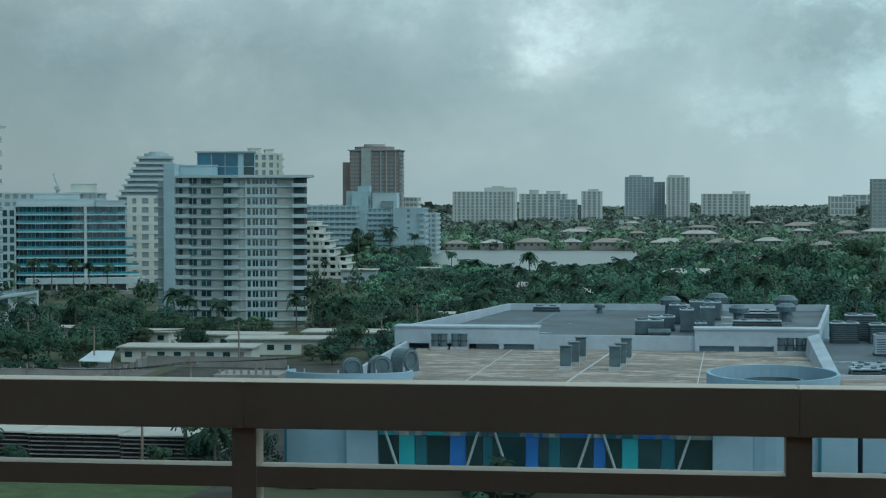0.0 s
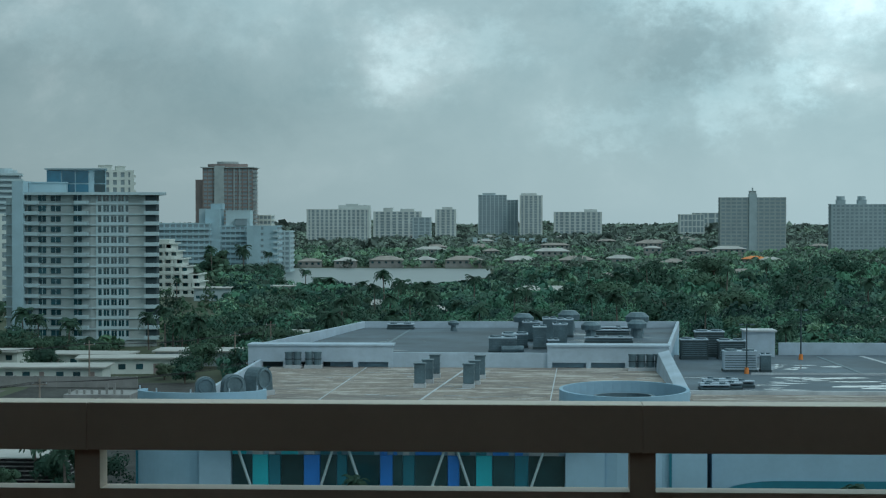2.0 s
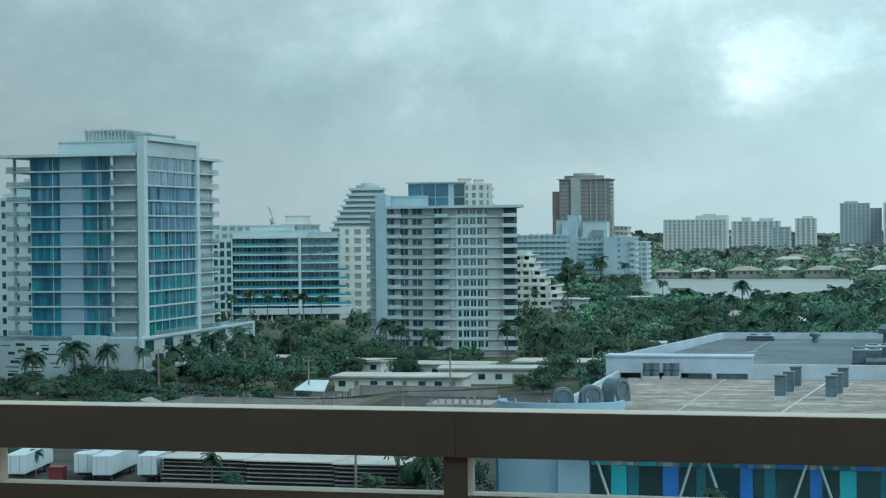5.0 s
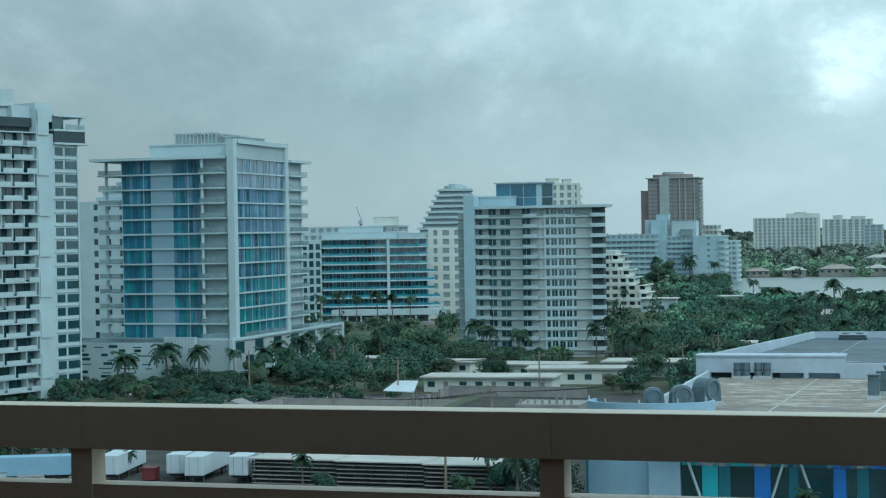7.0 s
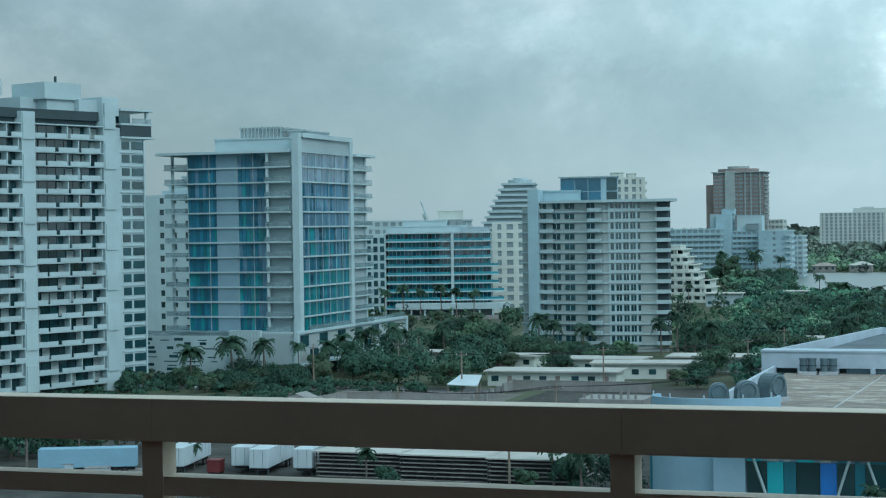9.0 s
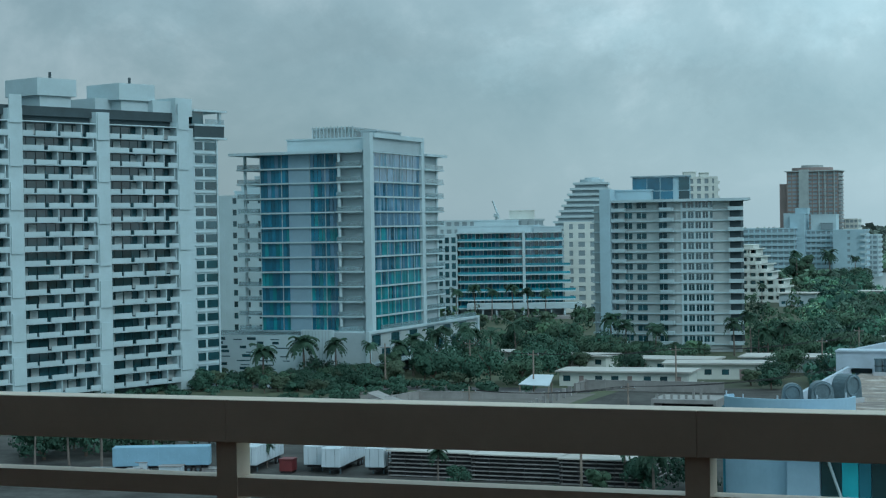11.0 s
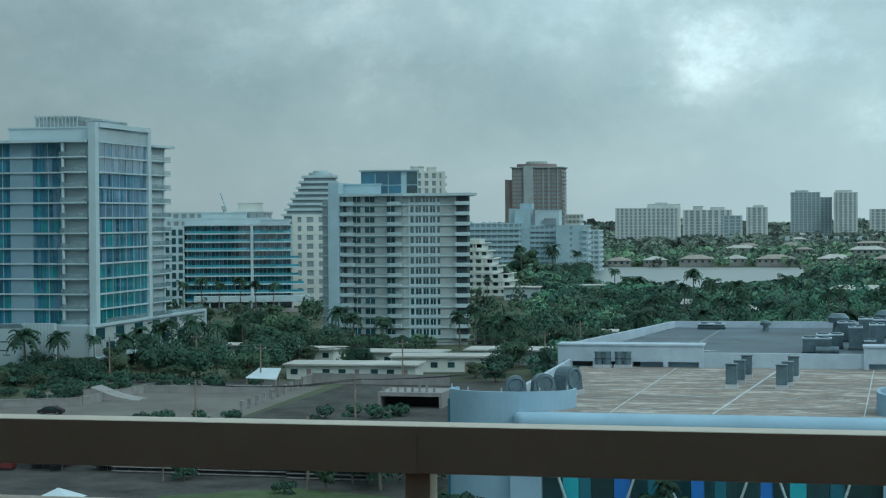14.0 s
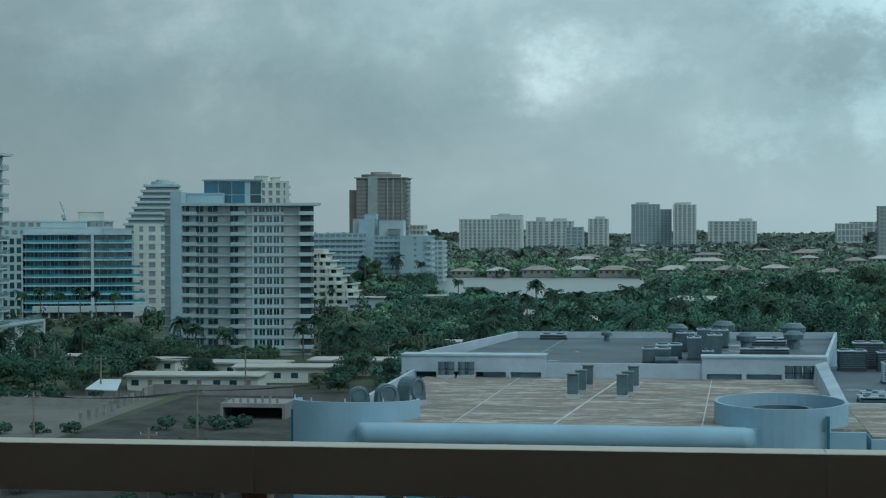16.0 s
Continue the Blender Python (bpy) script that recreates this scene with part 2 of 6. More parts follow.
M = dict(
    white=mat("white_stucco", (0.405, 0.52, 0.555), 0.8, 0.06, 0.15, 2.0),
    cream=mat("cream_stucco", (0.55, 0.60, 0.57), 0.8, 0.07, 0.15, 2.0),
    grey=mat("grey_stucco", (0.34, 0.425, 0.455), 0.8, 0.07, 0.15, 2.0),
    bluegrey=mat("pale_blue_stucco", (0.33, 0.47, 0.53), 0.8, 0.06, 0.15, 2.0),
    taupe=mat("taupe_brick", (0.33, 0.385, 0.39), 0.85, 0.07, 0.2, 3.0),
    brown=mat("brown_concrete", (0.25, 0.205, 0.195), 0.85, 0.08, 0.1, 1.0),
    concrete=mat("concrete", (0.27, 0.27, 0.265), 0.9, 0.12, 0.3, 4.0),
    # far walls and panes: base colours lightened to stand for haze
    far=mat("hazed_concrete", (0.53, 0.58, 0.57), 0.9, 0.08, 0.05, 0.5),
    hazedark=mat("hazed_dark_glass", (0.22, 0.29, 0.32), 0.5, 0.06, 0.05, 0.5),
    hazeblue=mat("hazed_blue_grey_concrete", (0.40, 0.49, 0.52), 0.8, 0.06, 0.05, 0.5),
    # near-black: recess shade put into the colour; also serves dark paint and metal
    recess=mat("painted_shade_and_dark_parts", (0.042, 0.066, 0.075), 0.8, 0.1, 0.3, 2.0),
    glass=glass("dark_window_glass", (0.018, 0.066, 0.082)),
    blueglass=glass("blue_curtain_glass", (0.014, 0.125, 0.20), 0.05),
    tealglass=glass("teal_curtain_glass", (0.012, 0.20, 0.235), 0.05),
    # curtained panes, and the tower's upper panes with mirrored sky put into the colour
    paleglass=glass("curtain_and_sky_reflection_glass", (0.10, 0.205, 0.30), 0.06, 0.2),
    aquaglass=glass("aqua_balcony_glass", (0.04, 0.25, 0.32), 0.06, 0.25),
    railglass=clear(glass("balcony_glass", (0.22, 0.33, 0.36), 0.08, 0.15), 0.5),
    mallblue=mat("pale_blue_painted_wall", (0.27, 0.42, 0.53), 0.75, 0.07, 0.12, 1.5),
    mallpara=mat("pale_parapet_paint", (0.40, 0.49, 0.57), 0.75, 0.1, 0.2, 1.5),
    deck=worn_deck("tan_gravel_roof", (0.25, 0.21, 0.18), (0.52, 0.49, 0.45), (0.15, 0.135, 0.13)),
    darkdeck=mat("grey_membrane_roof", (0.078, 0.112, 0.14), 0.62, 0.25, 0.08, 1.0),
    steel=mat("galvanised_steel", (0.115, 0.175, 0.205), 0.5, 0.18, 0.5, 4.0, metal=0.3),
    wet=mat("pale_coating", (0.45, 0.48, 0.51), 0.5, 0.15, 0.3, 2.0),
    teal=mat("teal_panel", (0.03, 0.42, 0.50), 0.4, 0.06, 0.4, 3.0),
    dkteal=mat("dark_teal_panel", (0.02, 0.16, 0.22), 0.4, 0.06, 0.4, 3.0),
    blue=mat("blue_panel", (0.03, 0.20, 0.62), 0.4, 0.06, 0.4, 3.0),
    rail=mat("cream_coated_metal", (0.70, 0.58, 0.48), 0.45, 0.05, 2.0, 30.0, bump=0.04),
    ground=mat("grassy_ground", (0.07, 0.085, 0.05), 0.95, 0.25, 0.02, 0.5),
    sand=mat("sandy_lot", (0.15, 0.142, 0.13), 0.95, 0.15, 0.08, 1.0),
    dirt=mat("grey_dirt", (0.056, 0.056, 0.053), 0.95, 0.35, 0.15, 1.2),
    grass=mat("lawn_grass", (0.055, 0.09, 0.035), 0.95, 0.2, 0.3, 3.0),
    asphalt=mat("asphalt", (0.075, 0.075, 0.08), 0.9, 0.15, 0.2, 2.0),
    water=mat("lagoon_water", (0.10, 0.13, 0.13), 0.3, 0.05, 0.02, 0.5, bump=0.6, spec=0.9),
    bark=mat("bark", (0.14, 0.11, 0.09), 0.9, 0.2, 1.0, 8.0),
    palmbark=mat("palm_trunk", (0.16, 0.14, 0.125), 0.9, 0.2, 1.0, 8.0),
    leafa=leaves("dark_foliage", (0.045, 0.105, 0.072)),
    leafb=leaves("mid_foliage", (0.066, 0.126, 0.080)),
    leafc=leaves("olive_foliage", (0.088, 0.132, 0.086)),
    # paler than the near trees: haze is put into these four foliage colours
    hazeleaf=leaves("hazed_far_foliage", (0.175, 0.232, 0.195), 0.1),
    wooda=leaves("hazed_dark_wood_foliage", (0.062, 0.158, 0.115)),
    woodb=leaves("hazed_mid_wood_foliage", (0.094, 0.196, 0.14)),
    woodc=leaves("hazed_olive_wood_foliage", (0.122, 0.208, 0.146)),
    frond=leaves("palm_fronds", (0.05, 0.105, 0.07)),
    roofwhite=mat("white_flat_roof", (0.42, 0.42, 0.40), 0.85, 0.12, 0.15, 1.5),
    tile=mat("pale_tile_roof", (0.30, 0.27, 0.245), 0.85, 0.12, 0.3, 2.0),
    trailer=mat("white_trailer_panel", (0.46, 0.54, 0.59), 0.5, 0.05, 0.3, 3.0),
    bluebox=mat("pale_blue_trailer_panel", (0.21, 0.38, 0.50), 0.5, 0.06, 0.3, 3.0),
    black=mat("black_rubber", (0.02, 0.02, 0.022), 0.8, 0.1),
    darkwood=mat("dark_weathered_boards", (0.045, 0.045, 0.05), 0.9, 0.2, 0.5, 4.0),
    paleedge=mat("pale_weathered_edge", (0.27, 0.27, 0.27), 0.9, 0.2, 0.5, 4.0),
    red=mat("red_paint", (0.15, 0.028, 0.03), 0.5, 0.1),
    # paint of the lamp pole bases; on one roof it stands for sunlight
    orange=mat("orange_paint_and_sun_glow", (0.70, 0.22, 0.05), 0.6, 0.1),
    # unseen floor; its red-brown is chosen for the bounce on the railing
    carpet=mat("warm_bounce_floor", (0.105, 0.046, 0.028), 0.8, 0.15, 1.0, 12.0),
    slate=mat("slate_blue_panel", (0.21, 0.325, 0.395), 0.6, 0.05, 0.2, 2.0),
    puddle=mat("standing_rain_water", (0.42, 0.46, 0.48), 0.12, 0.08, 0.3, 2.0, bump=0.03, spec=0.9),
    wood=mat("utility_pole_wood", (0.25, 0.21, 0.18), 0.9, 0.15, 0.6, 6.0),
    # unseen room walls, dark and warm to dim and redden the railing's front
    plaster=mat("warm_bounce_plaster", (0.16, 0.075, 0.05), 0.9, 0.08, 0.4, 6.0),
)


# ---- builders ----
def box(bm, x0, x1, y0, y1, z0, z1):
    v = [bm.verts.new((x, y, z)) for z in (z0, z1) for x, y in ((x0, y0), (x1, y0), (x1, y1), (x0, y1))]
    for q in ((3, 2, 1, 0), (4, 5, 6, 7), (0, 1, 5, 4), (1, 2, 6, 5), (2, 3, 7, 6), (3, 0, 4, 7)):
        bm.faces.new([v[i] for i in q])
    return bm


def prism(bm, pts, z0, z1):
    """An upright prism on a closed outline (anticlockwise)."""
    a = [bm.verts.new((x, y, z0)) for x, y in pts]
    b = [bm.verts.new((x, y, z1)) for x, y in pts]
    bm.faces.new(b); bm.faces.new(a[::-1])
    for i in range(len(a)):
        j = (i + 1) % len(a)
        bm.faces.new((a[i], a[j], b[j], b[i]))
    return bm


def round_pts(cx, cy, r, n=24, a0=0.0, a1=360.0, ry=None):
    full = abs(a1 - a0) >= 360
    k = n if full else n + 1
    return [(cx + r * math.cos(radians(a0 + (a1 - a0) * i / n)), cy + (ry or r) * math.sin(radians(a0 + (a1 - a0) * i / n))) for i in range(k)]


def bar(bm, p, q, r, n=6, r2=None):
    """A round bar from p to q."""
    p, q = Vector(p), Vector(q)
    t = (q - p).to_track_quat("Z", "Y").to_matrix()
    rings = []
    for c, rad in ((p, r), (q, r2 or r)):
        rings.append([bm.verts.new(c + t @ Vector((rad * math.cos(2 * math.pi * i / n), rad * math.sin(2 * math.pi * i / n), 0))) for i in range(n)])
    for i in range(n):
        j = (i + 1) % n
        bm.faces.new((rings[0][i], rings[0][j], rings[1][j], rings[1][i]))
    bm.faces.new(rings[1]); bm.faces.new(rings[0][::-1])
    return bm


def mesh_of(name, bm, material):
    me = bpy.data.meshes.new(name)
    bm.to_mesh(me); bm.free()
    me.materials.append(material)
    return me


def part(name, bm, material, parent, label=""):
    me = bm if isinstance(bm, bpy.types.Mesh) else mesh_of(name, bm, material)
    ob = new(name, me)
    ob.parent = parent
    if label:
        ob["label"] = label
    return ob


def again(name, me, parent, x=0, y=0, z=0, rz=0):
    """One more piece on a shared mesh."""
    ob = new(name, me)
    ob.parent = parent
    ob.matrix_basis = pose(x, y, z, 0, 0, rz)
    return ob


def thing(name, label, category, x=0, y=0, z=0, rz=0, group=""):
    ob = new(name)
    ob.empty_display_size = 0.2
    ob.matrix_basis = pose(x, y, z, 0, 0, rz)
    return tagged(ob, label, category, group)


def structure(name, bm, material, label, category):
    return tagged(new(name, mesh_of(name, bm, material)), label, category, kind="structure")


def cube_mesh(name, material, *b):
    return mesh_of(name, box(bmesh.new(), *b), material)


# ---- ground, water, the balcony's building ----
structure("ground", box(bmesh.new(), -3000, 3000, -200, 4900, -1.0, 0.0), M["ground"], "green and brown suburban ground reaching the horizon", "ground")
structure("water", prism(bmesh.new(), [(-118, 800), (-60, 780), (-22, 1000), (-26, 1150), (-120, 1162), (-158, 1158), (-140, 960)], -0.5, 0.06), M["water"], "pale grey lagoon reflecting the cloudy sky", "water")
structure("sand_lot", prism(bmesh.new(), [(-150, 262), (-98, 262), (-100, 336), (-150, 330)], -0.2, 0.03), M["sand"], "pale sandy empty lot behind low walls", "lot")
structure("dirt_lot", prism(bmesh.new(), [(-175, 150), (-48, 150), (-48, 352), (-97, 352), (-97.5, 262), (-175, 262)], -0.2, 0.02), M["dirt"], "grey trampled dirt yard with tyre tracks", "lot")
structure("pavement", prism(bmesh.new(), [(-260, 331), (-102, 337), (-102, 346), (-260, 340)], -0.2, 0.025), M["asphalt"], "grey asphalt street behind the lot wall", "road")
structure("lawn", prism(bmesh.new(), [(-78, 186), (-55, 186), (-52, 204), (-66, 209), (-80, 200)], -0.2, 0.04), M["grass"], "patch of green lawn in the dirt yard", "lawn")

FLOOR = EYE - 1.62
structure("hotel_wall", box(bmesh.new(), -14, 14, -4, 5.2, 0, FLOOR - 0.25), M["plaster"], "plain plastered hotel storeys under the balcony", "wall")
# unseen floor, ceiling and walls, added to keep the railing's front in shade
structure("floor", box(bmesh.new(), -14, 14, -4, 5.25, FLOOR - 0.25, FLOOR), M["carpet"], "unseen balcony floor slab, brown for warm bounce", "floor")
structure("ceiling", box(bmesh.new(), -14, 14, -4, 4.2, FLOOR + 2.9, FLOOR + 3.2), M["plaster"], "unseen plain ceiling that shades the railing", "ceiling")
structure("wall_south", box(bmesh.new(), -14, 14, -4.2, -4, FLOOR - 0.25, FLOOR + 3.2), M["plaster"], "unseen plain rear wall that shades the railing", "wall")
structure("wall_west", box(bmesh.new(), -14.2, -14, -4.2, 5.2, FLOOR - 0.25, FLOOR + 3.2), M["plaster"], "unseen plain side wall that shades the railing", "wall")
structure("wall_east", box(bmesh.new(), 14, 14.2, -4.2, 5.2, FLOOR - 0.25, FLOOR + 3.2), M["plaster"], "unseen plain side wall that shades the railing", "wall")

railing = thing("balcony_railing", "cream painted metal balcony railing in shade", "railing", 0, 5.0, FLOOR)
RT = EYE - 0.522 - FLOOR
PW = 0.072
XS = [-8.79, -7.28, -5.77, -4.26, -2.746, -1.236, 0.336, 1.908, 3.48, 5.05, 6.62, 8.19]
post_me = cube_mesh("post", M["rail"], -PW / 2, PW / 2, 0, 0.09, 0, RT - 0.135)
for i, (xa, xb) in enumerate(zip(XS, XS[1:])):
    again("post", post_me, railing, xa)
    top_bm = box(bmesh.new(), xa + 0.0005, xb - 0.0005, -0.004, 0.106, RT - 0.135, RT)
    bmesh.ops.bevel(top_bm, geom=top_bm.edges[:], offset=0.002, segments=1, affect="EDGES")
    part("top_rail", top_bm, M["rail"], railing)
    for zz in (RT - 0.245, RT - 0.245 - 0.17, RT - 0.245 - 0.34, RT - 0.245 - 0.51):
        part("mid_rail", box(bmesh.new(), xa + PW / 2, xb - PW / 2, 0.004, 0.092, zz - 0.06, zz), M["rail"], railing)


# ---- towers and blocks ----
def block(name, label, x0, x1, y0, y1, z1, floors, bays, wall="far", pane="hazedark", rz=0, base=0.0, balc=0.0, pier=0.25, sill=0.45, sides=True, cap=0.8, group=""):
    """A storeyed block: core, floor bands, piers and panes on the front and the sides."""
    w, d = x1 - x0, y1 - y0
    if group:
        bays, sill = max(3, int(bays * 0.7)), 0.2   # ribbed fronts
    t = thing(name, label, "building", (x0 + x1) / 2, y0, 0, rz, group)
    part("wall", box(bmesh.new(), -w / 2 + 0.5, w / 2 - 0.5, 0.5, d - 0.5, 0, z1 - 0.1), M[wall], t)
    fh = (z1 - base - cap) / floors
    band = cube_mesh("floor_band", M[wall], -w / 2, w / 2, -balc, d, 0, fh * sill)
    for f in range(floors):
        again("floor_band", band, t, 0, 0, base + f * fh)
    part("roof", box(bmesh.new(), -w / 2, w / 2, 0, d, z1 - cap, z1), M[wall], t)
    bw = w / bays
    pane_me = cube_mesh("window", M[pane], -bw * (1 - pier) / 2, bw * (1 - pier) / 2, 0.3, 0.46, fh * sill + 0.01, fh - 0.01)
    pier_me = cube_mesh("pier", M[wall], -bw * pier / 2, bw * pier / 2, 0.02, 0.6, base, z1 - cap)
    for b in range(bays + 1):
        x = -w / 2 + b * bw
        x = min(max(x, -w / 2 + bw * pier / 2 + 0.02), w / 2 - bw * pier / 2 - 0.02)
        again("pier", pier_me, t, x)
    if group:
        strip = cube_mesh("ribbon_window", M[pane], -w / 2 + 0.4, w / 2 - 0.4, 0.3, 0.46, fh * sill + 0.01, fh - 0.01)
        for f in range(floors):
            again("ribbon_window", strip, t, 0, 0, base + f * fh)
        return t
    for f in range(floors):
        for b in range(bays):
            again("window", pane_me, t, -w / 2 + (b + 0.5) * bw, 0, base + f * fh)
    if sides:
        k = max(2, int(d / 6))
        sw = d / k
        side_me = cube_mesh("side_window", M[pane], 0.42, 0.54, -sw * 0.35, sw * 0.35, fh * sill + 0.01, fh - 0.01)
        for f in range(floors):
            for b in range(k):
                again("window", side_me, t, w / 2 - 0.96, (b + 0.5) * sw, base + f * fh)
    return t


def hut(t, x0, x1, y0, y1, z0, z1, m="far", name="roof_hut", label=""):
    """A plant room on a roof, in the block's own axes, with a thin coping."""
    bm = box(bmesh.new(), x0, x1, y0, y1, z0, z1)
    box(bm, x0 - 0.2, x1 + 0.2, y0 - 0.2, y1 + 0.2, z1, z1 + 0.35)
    return part(name, bm, M[m], t, label)


# far skyline; distance haze is put into its wall and pane colours
SK = "far skyline"
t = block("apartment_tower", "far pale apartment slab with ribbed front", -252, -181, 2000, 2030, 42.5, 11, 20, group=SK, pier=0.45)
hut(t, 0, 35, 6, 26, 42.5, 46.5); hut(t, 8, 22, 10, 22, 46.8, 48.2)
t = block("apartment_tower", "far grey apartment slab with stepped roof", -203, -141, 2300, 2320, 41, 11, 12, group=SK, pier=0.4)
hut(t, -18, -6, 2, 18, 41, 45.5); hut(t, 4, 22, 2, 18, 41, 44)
block("apartment_tower", "far dark glass block", -139, -117, 2100, 2120, 33.5, 8, 4, wall="hazeblue", group=SK)
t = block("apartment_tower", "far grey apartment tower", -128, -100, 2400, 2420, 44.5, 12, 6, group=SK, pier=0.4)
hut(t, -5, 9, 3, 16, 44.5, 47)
t = block("office_tower", "far dark wide office tower", -73, -33, 2500, 2530, 65, 18, 10, wall="hazeblue", pane="hazedark", group=SK)
hut(t, -14, 4, 3, 20, 65, 67.2, "hazeblue")
block("office_tower", "far grey lower office wing", -33, -17, 2505, 2530, 58, 16, 4, wall="hazeblue", group=SK)
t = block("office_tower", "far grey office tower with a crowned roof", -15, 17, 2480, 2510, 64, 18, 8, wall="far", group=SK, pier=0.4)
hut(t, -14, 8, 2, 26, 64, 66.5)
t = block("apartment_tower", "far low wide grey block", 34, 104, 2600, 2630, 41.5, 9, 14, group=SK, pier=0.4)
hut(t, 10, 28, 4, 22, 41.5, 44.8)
t = block("apartment_tower", "wide grey apartment slab with a central shaft", 158.5, 213.3, 1500, 1518, 50, 16, 12, wall="taupe", pane="hazedark")
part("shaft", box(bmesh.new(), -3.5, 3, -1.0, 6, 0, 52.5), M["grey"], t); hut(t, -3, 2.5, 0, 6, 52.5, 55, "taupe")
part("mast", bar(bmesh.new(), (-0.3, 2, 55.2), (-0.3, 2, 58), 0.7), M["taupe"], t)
t = block("apartment_tower", "pale grey apartment slab with two roof huts", 259, 330, 1550, 1568, 44.7, 14, 18, wall="grey", pane="hazedark", pier=0.4)
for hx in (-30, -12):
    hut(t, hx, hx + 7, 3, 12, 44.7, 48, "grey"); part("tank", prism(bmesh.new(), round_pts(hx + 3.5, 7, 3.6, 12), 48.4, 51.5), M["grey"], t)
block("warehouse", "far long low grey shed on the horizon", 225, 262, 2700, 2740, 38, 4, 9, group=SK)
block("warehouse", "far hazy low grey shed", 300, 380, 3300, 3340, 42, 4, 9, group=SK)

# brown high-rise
t = block("apartment_tower", "brown concrete high-rise with a pale central shaft and crown", -240.5, -203.5, 1300, 1326, 69.5, 24, 10, wall="brown", pane="hazedark", pier=0.2, sill=0.4)
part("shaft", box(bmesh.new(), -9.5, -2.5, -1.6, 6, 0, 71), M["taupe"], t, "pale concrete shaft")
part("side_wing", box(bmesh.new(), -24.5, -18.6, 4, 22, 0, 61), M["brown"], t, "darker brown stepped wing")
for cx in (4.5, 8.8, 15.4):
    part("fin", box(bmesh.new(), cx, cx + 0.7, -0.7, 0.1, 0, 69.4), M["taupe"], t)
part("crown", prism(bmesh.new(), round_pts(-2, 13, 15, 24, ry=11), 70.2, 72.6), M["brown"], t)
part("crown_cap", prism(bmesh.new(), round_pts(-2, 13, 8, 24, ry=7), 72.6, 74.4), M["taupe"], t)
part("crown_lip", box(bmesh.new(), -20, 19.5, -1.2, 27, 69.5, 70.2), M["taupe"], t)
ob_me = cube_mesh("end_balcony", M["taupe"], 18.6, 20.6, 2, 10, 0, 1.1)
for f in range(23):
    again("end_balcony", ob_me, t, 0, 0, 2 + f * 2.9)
block("apartment_block", "cream low-rise beside the brown high-rise", -208, -195.5, 1340, 1360, 35, 9, 4, wall="cream", pane="hazedark")

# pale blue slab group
t = block("apartment_slab", "pale blue-grey apartment slab", -222, -188, 1040, 1054, 29.8, 9, 10, wall="bluegrey", pane="hazedark", balc=0.8)
t = block("apartment_slab", "pale blue-grey slab with a taller lift core", -183.5, -166, 1050, 1066, 28.3, 9, 6, wall="bluegrey", pane="hazedark", balc=0.7, sill=0.5)
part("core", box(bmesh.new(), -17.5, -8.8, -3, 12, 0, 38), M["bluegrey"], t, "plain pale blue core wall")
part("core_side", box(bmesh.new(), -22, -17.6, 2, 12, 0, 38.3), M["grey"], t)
hut(t, -15, -8, 2, 10, 38, 41, "bluegrey"); hut(t, -6, 8.7, 2, 12, 28.3, 37, "white"); hut(t, 0, 7, -0.5, 1.5, 28.35, 32, "hazedark")
t = block("apartment_slab", "pale blue end wall block with small windows", -166, -148, 1038, 1060, 28.3, 8, 3, wall="bluegrey", pane="hazedark", pier=0.72, sill=0.55)
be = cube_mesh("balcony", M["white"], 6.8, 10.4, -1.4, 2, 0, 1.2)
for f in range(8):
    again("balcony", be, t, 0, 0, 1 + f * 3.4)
block("apartment_block", "white balconied block behind the slab", -153, -146, 1080, 1100, 25, 8, 2, wall="white", pane="hazedark")

# tan terraced block: every storey steps back to the east and on its corner
t = thing("terraced_apartment_block", "cream terraced apartment block with arched balconies", "building", -160, 735, 0)
zt = [0, 3.2, 6.4, 9.6, 12.8, 16.0, 19.2]
wd = [23.5, 22.8, 22.3, 17.5, 15.5, 13.0, 11.0]
for f in range(7):
    w = wd[f]
    part("storey", box(bmesh.new(), 0, w - 1.2, 1.6, 20, zt[f], zt[f] + 3.2), M["cream"], t)
    part("slab", prism(bmesh.new(), [(0, 0), (w - 2.5, 0), (w - 0.8, 0.9), (w, 2.8), (w, 20), (0, 20)], zt[f] + 2.75, zt[f] + 3.2), M["cream"], t)
    part("parapet", prism(bmesh.new(), [(0, -0.1), (w - 2.5, -0.1), (w - 0.7, 0.8), (w + 0.1, 2.8), (w + 0.1, 9), (0, 9)], zt[f] + 0.002, zt[f] + 1.15), M["cream"], t)
    for k in range(int(w / 3.6) + 1):
        xx = min(k * 3.6, w - 3.4)
        part("pier", box(bmesh.new(), xx, xx + 0.9, 0.05, 1.7, zt[f] + 1.152, zt[f] + 2.748), M["cream"], t)
        part("window", box(bmesh.new(), xx + 1.1, xx + 3.0, 1.5, 1.62, zt[f] + 0.4, zt[f] + 2.6), M["glass"], t)
hut(t, 0, 9.5, 2, 14, 22.4, 23.6, "cream", "roof_parapet")

# cream and white neighbours
t = block("apartment_tower", "cream ribbed high-rise behind the condominium", -172, -157, 700, 720, 51.8, 17, 5, rz=15, wall="cream", pane="hazedark", pier=0.5, sill=0.35)
hut(t, -6, -1, 1, 14, 51.8, 53.6, "cream"); hut(t, 0.5, 4, 1, 14, 51.8, 53.2, "cream")
sb = cube_mesh("end_balcony", M["cream"], 7.2, 8.2, 0.5, 5, 0, 1.0)
for f in range(16):
    again("end_balcony", sb, t, 0, 0, 4 + f * 3.0)
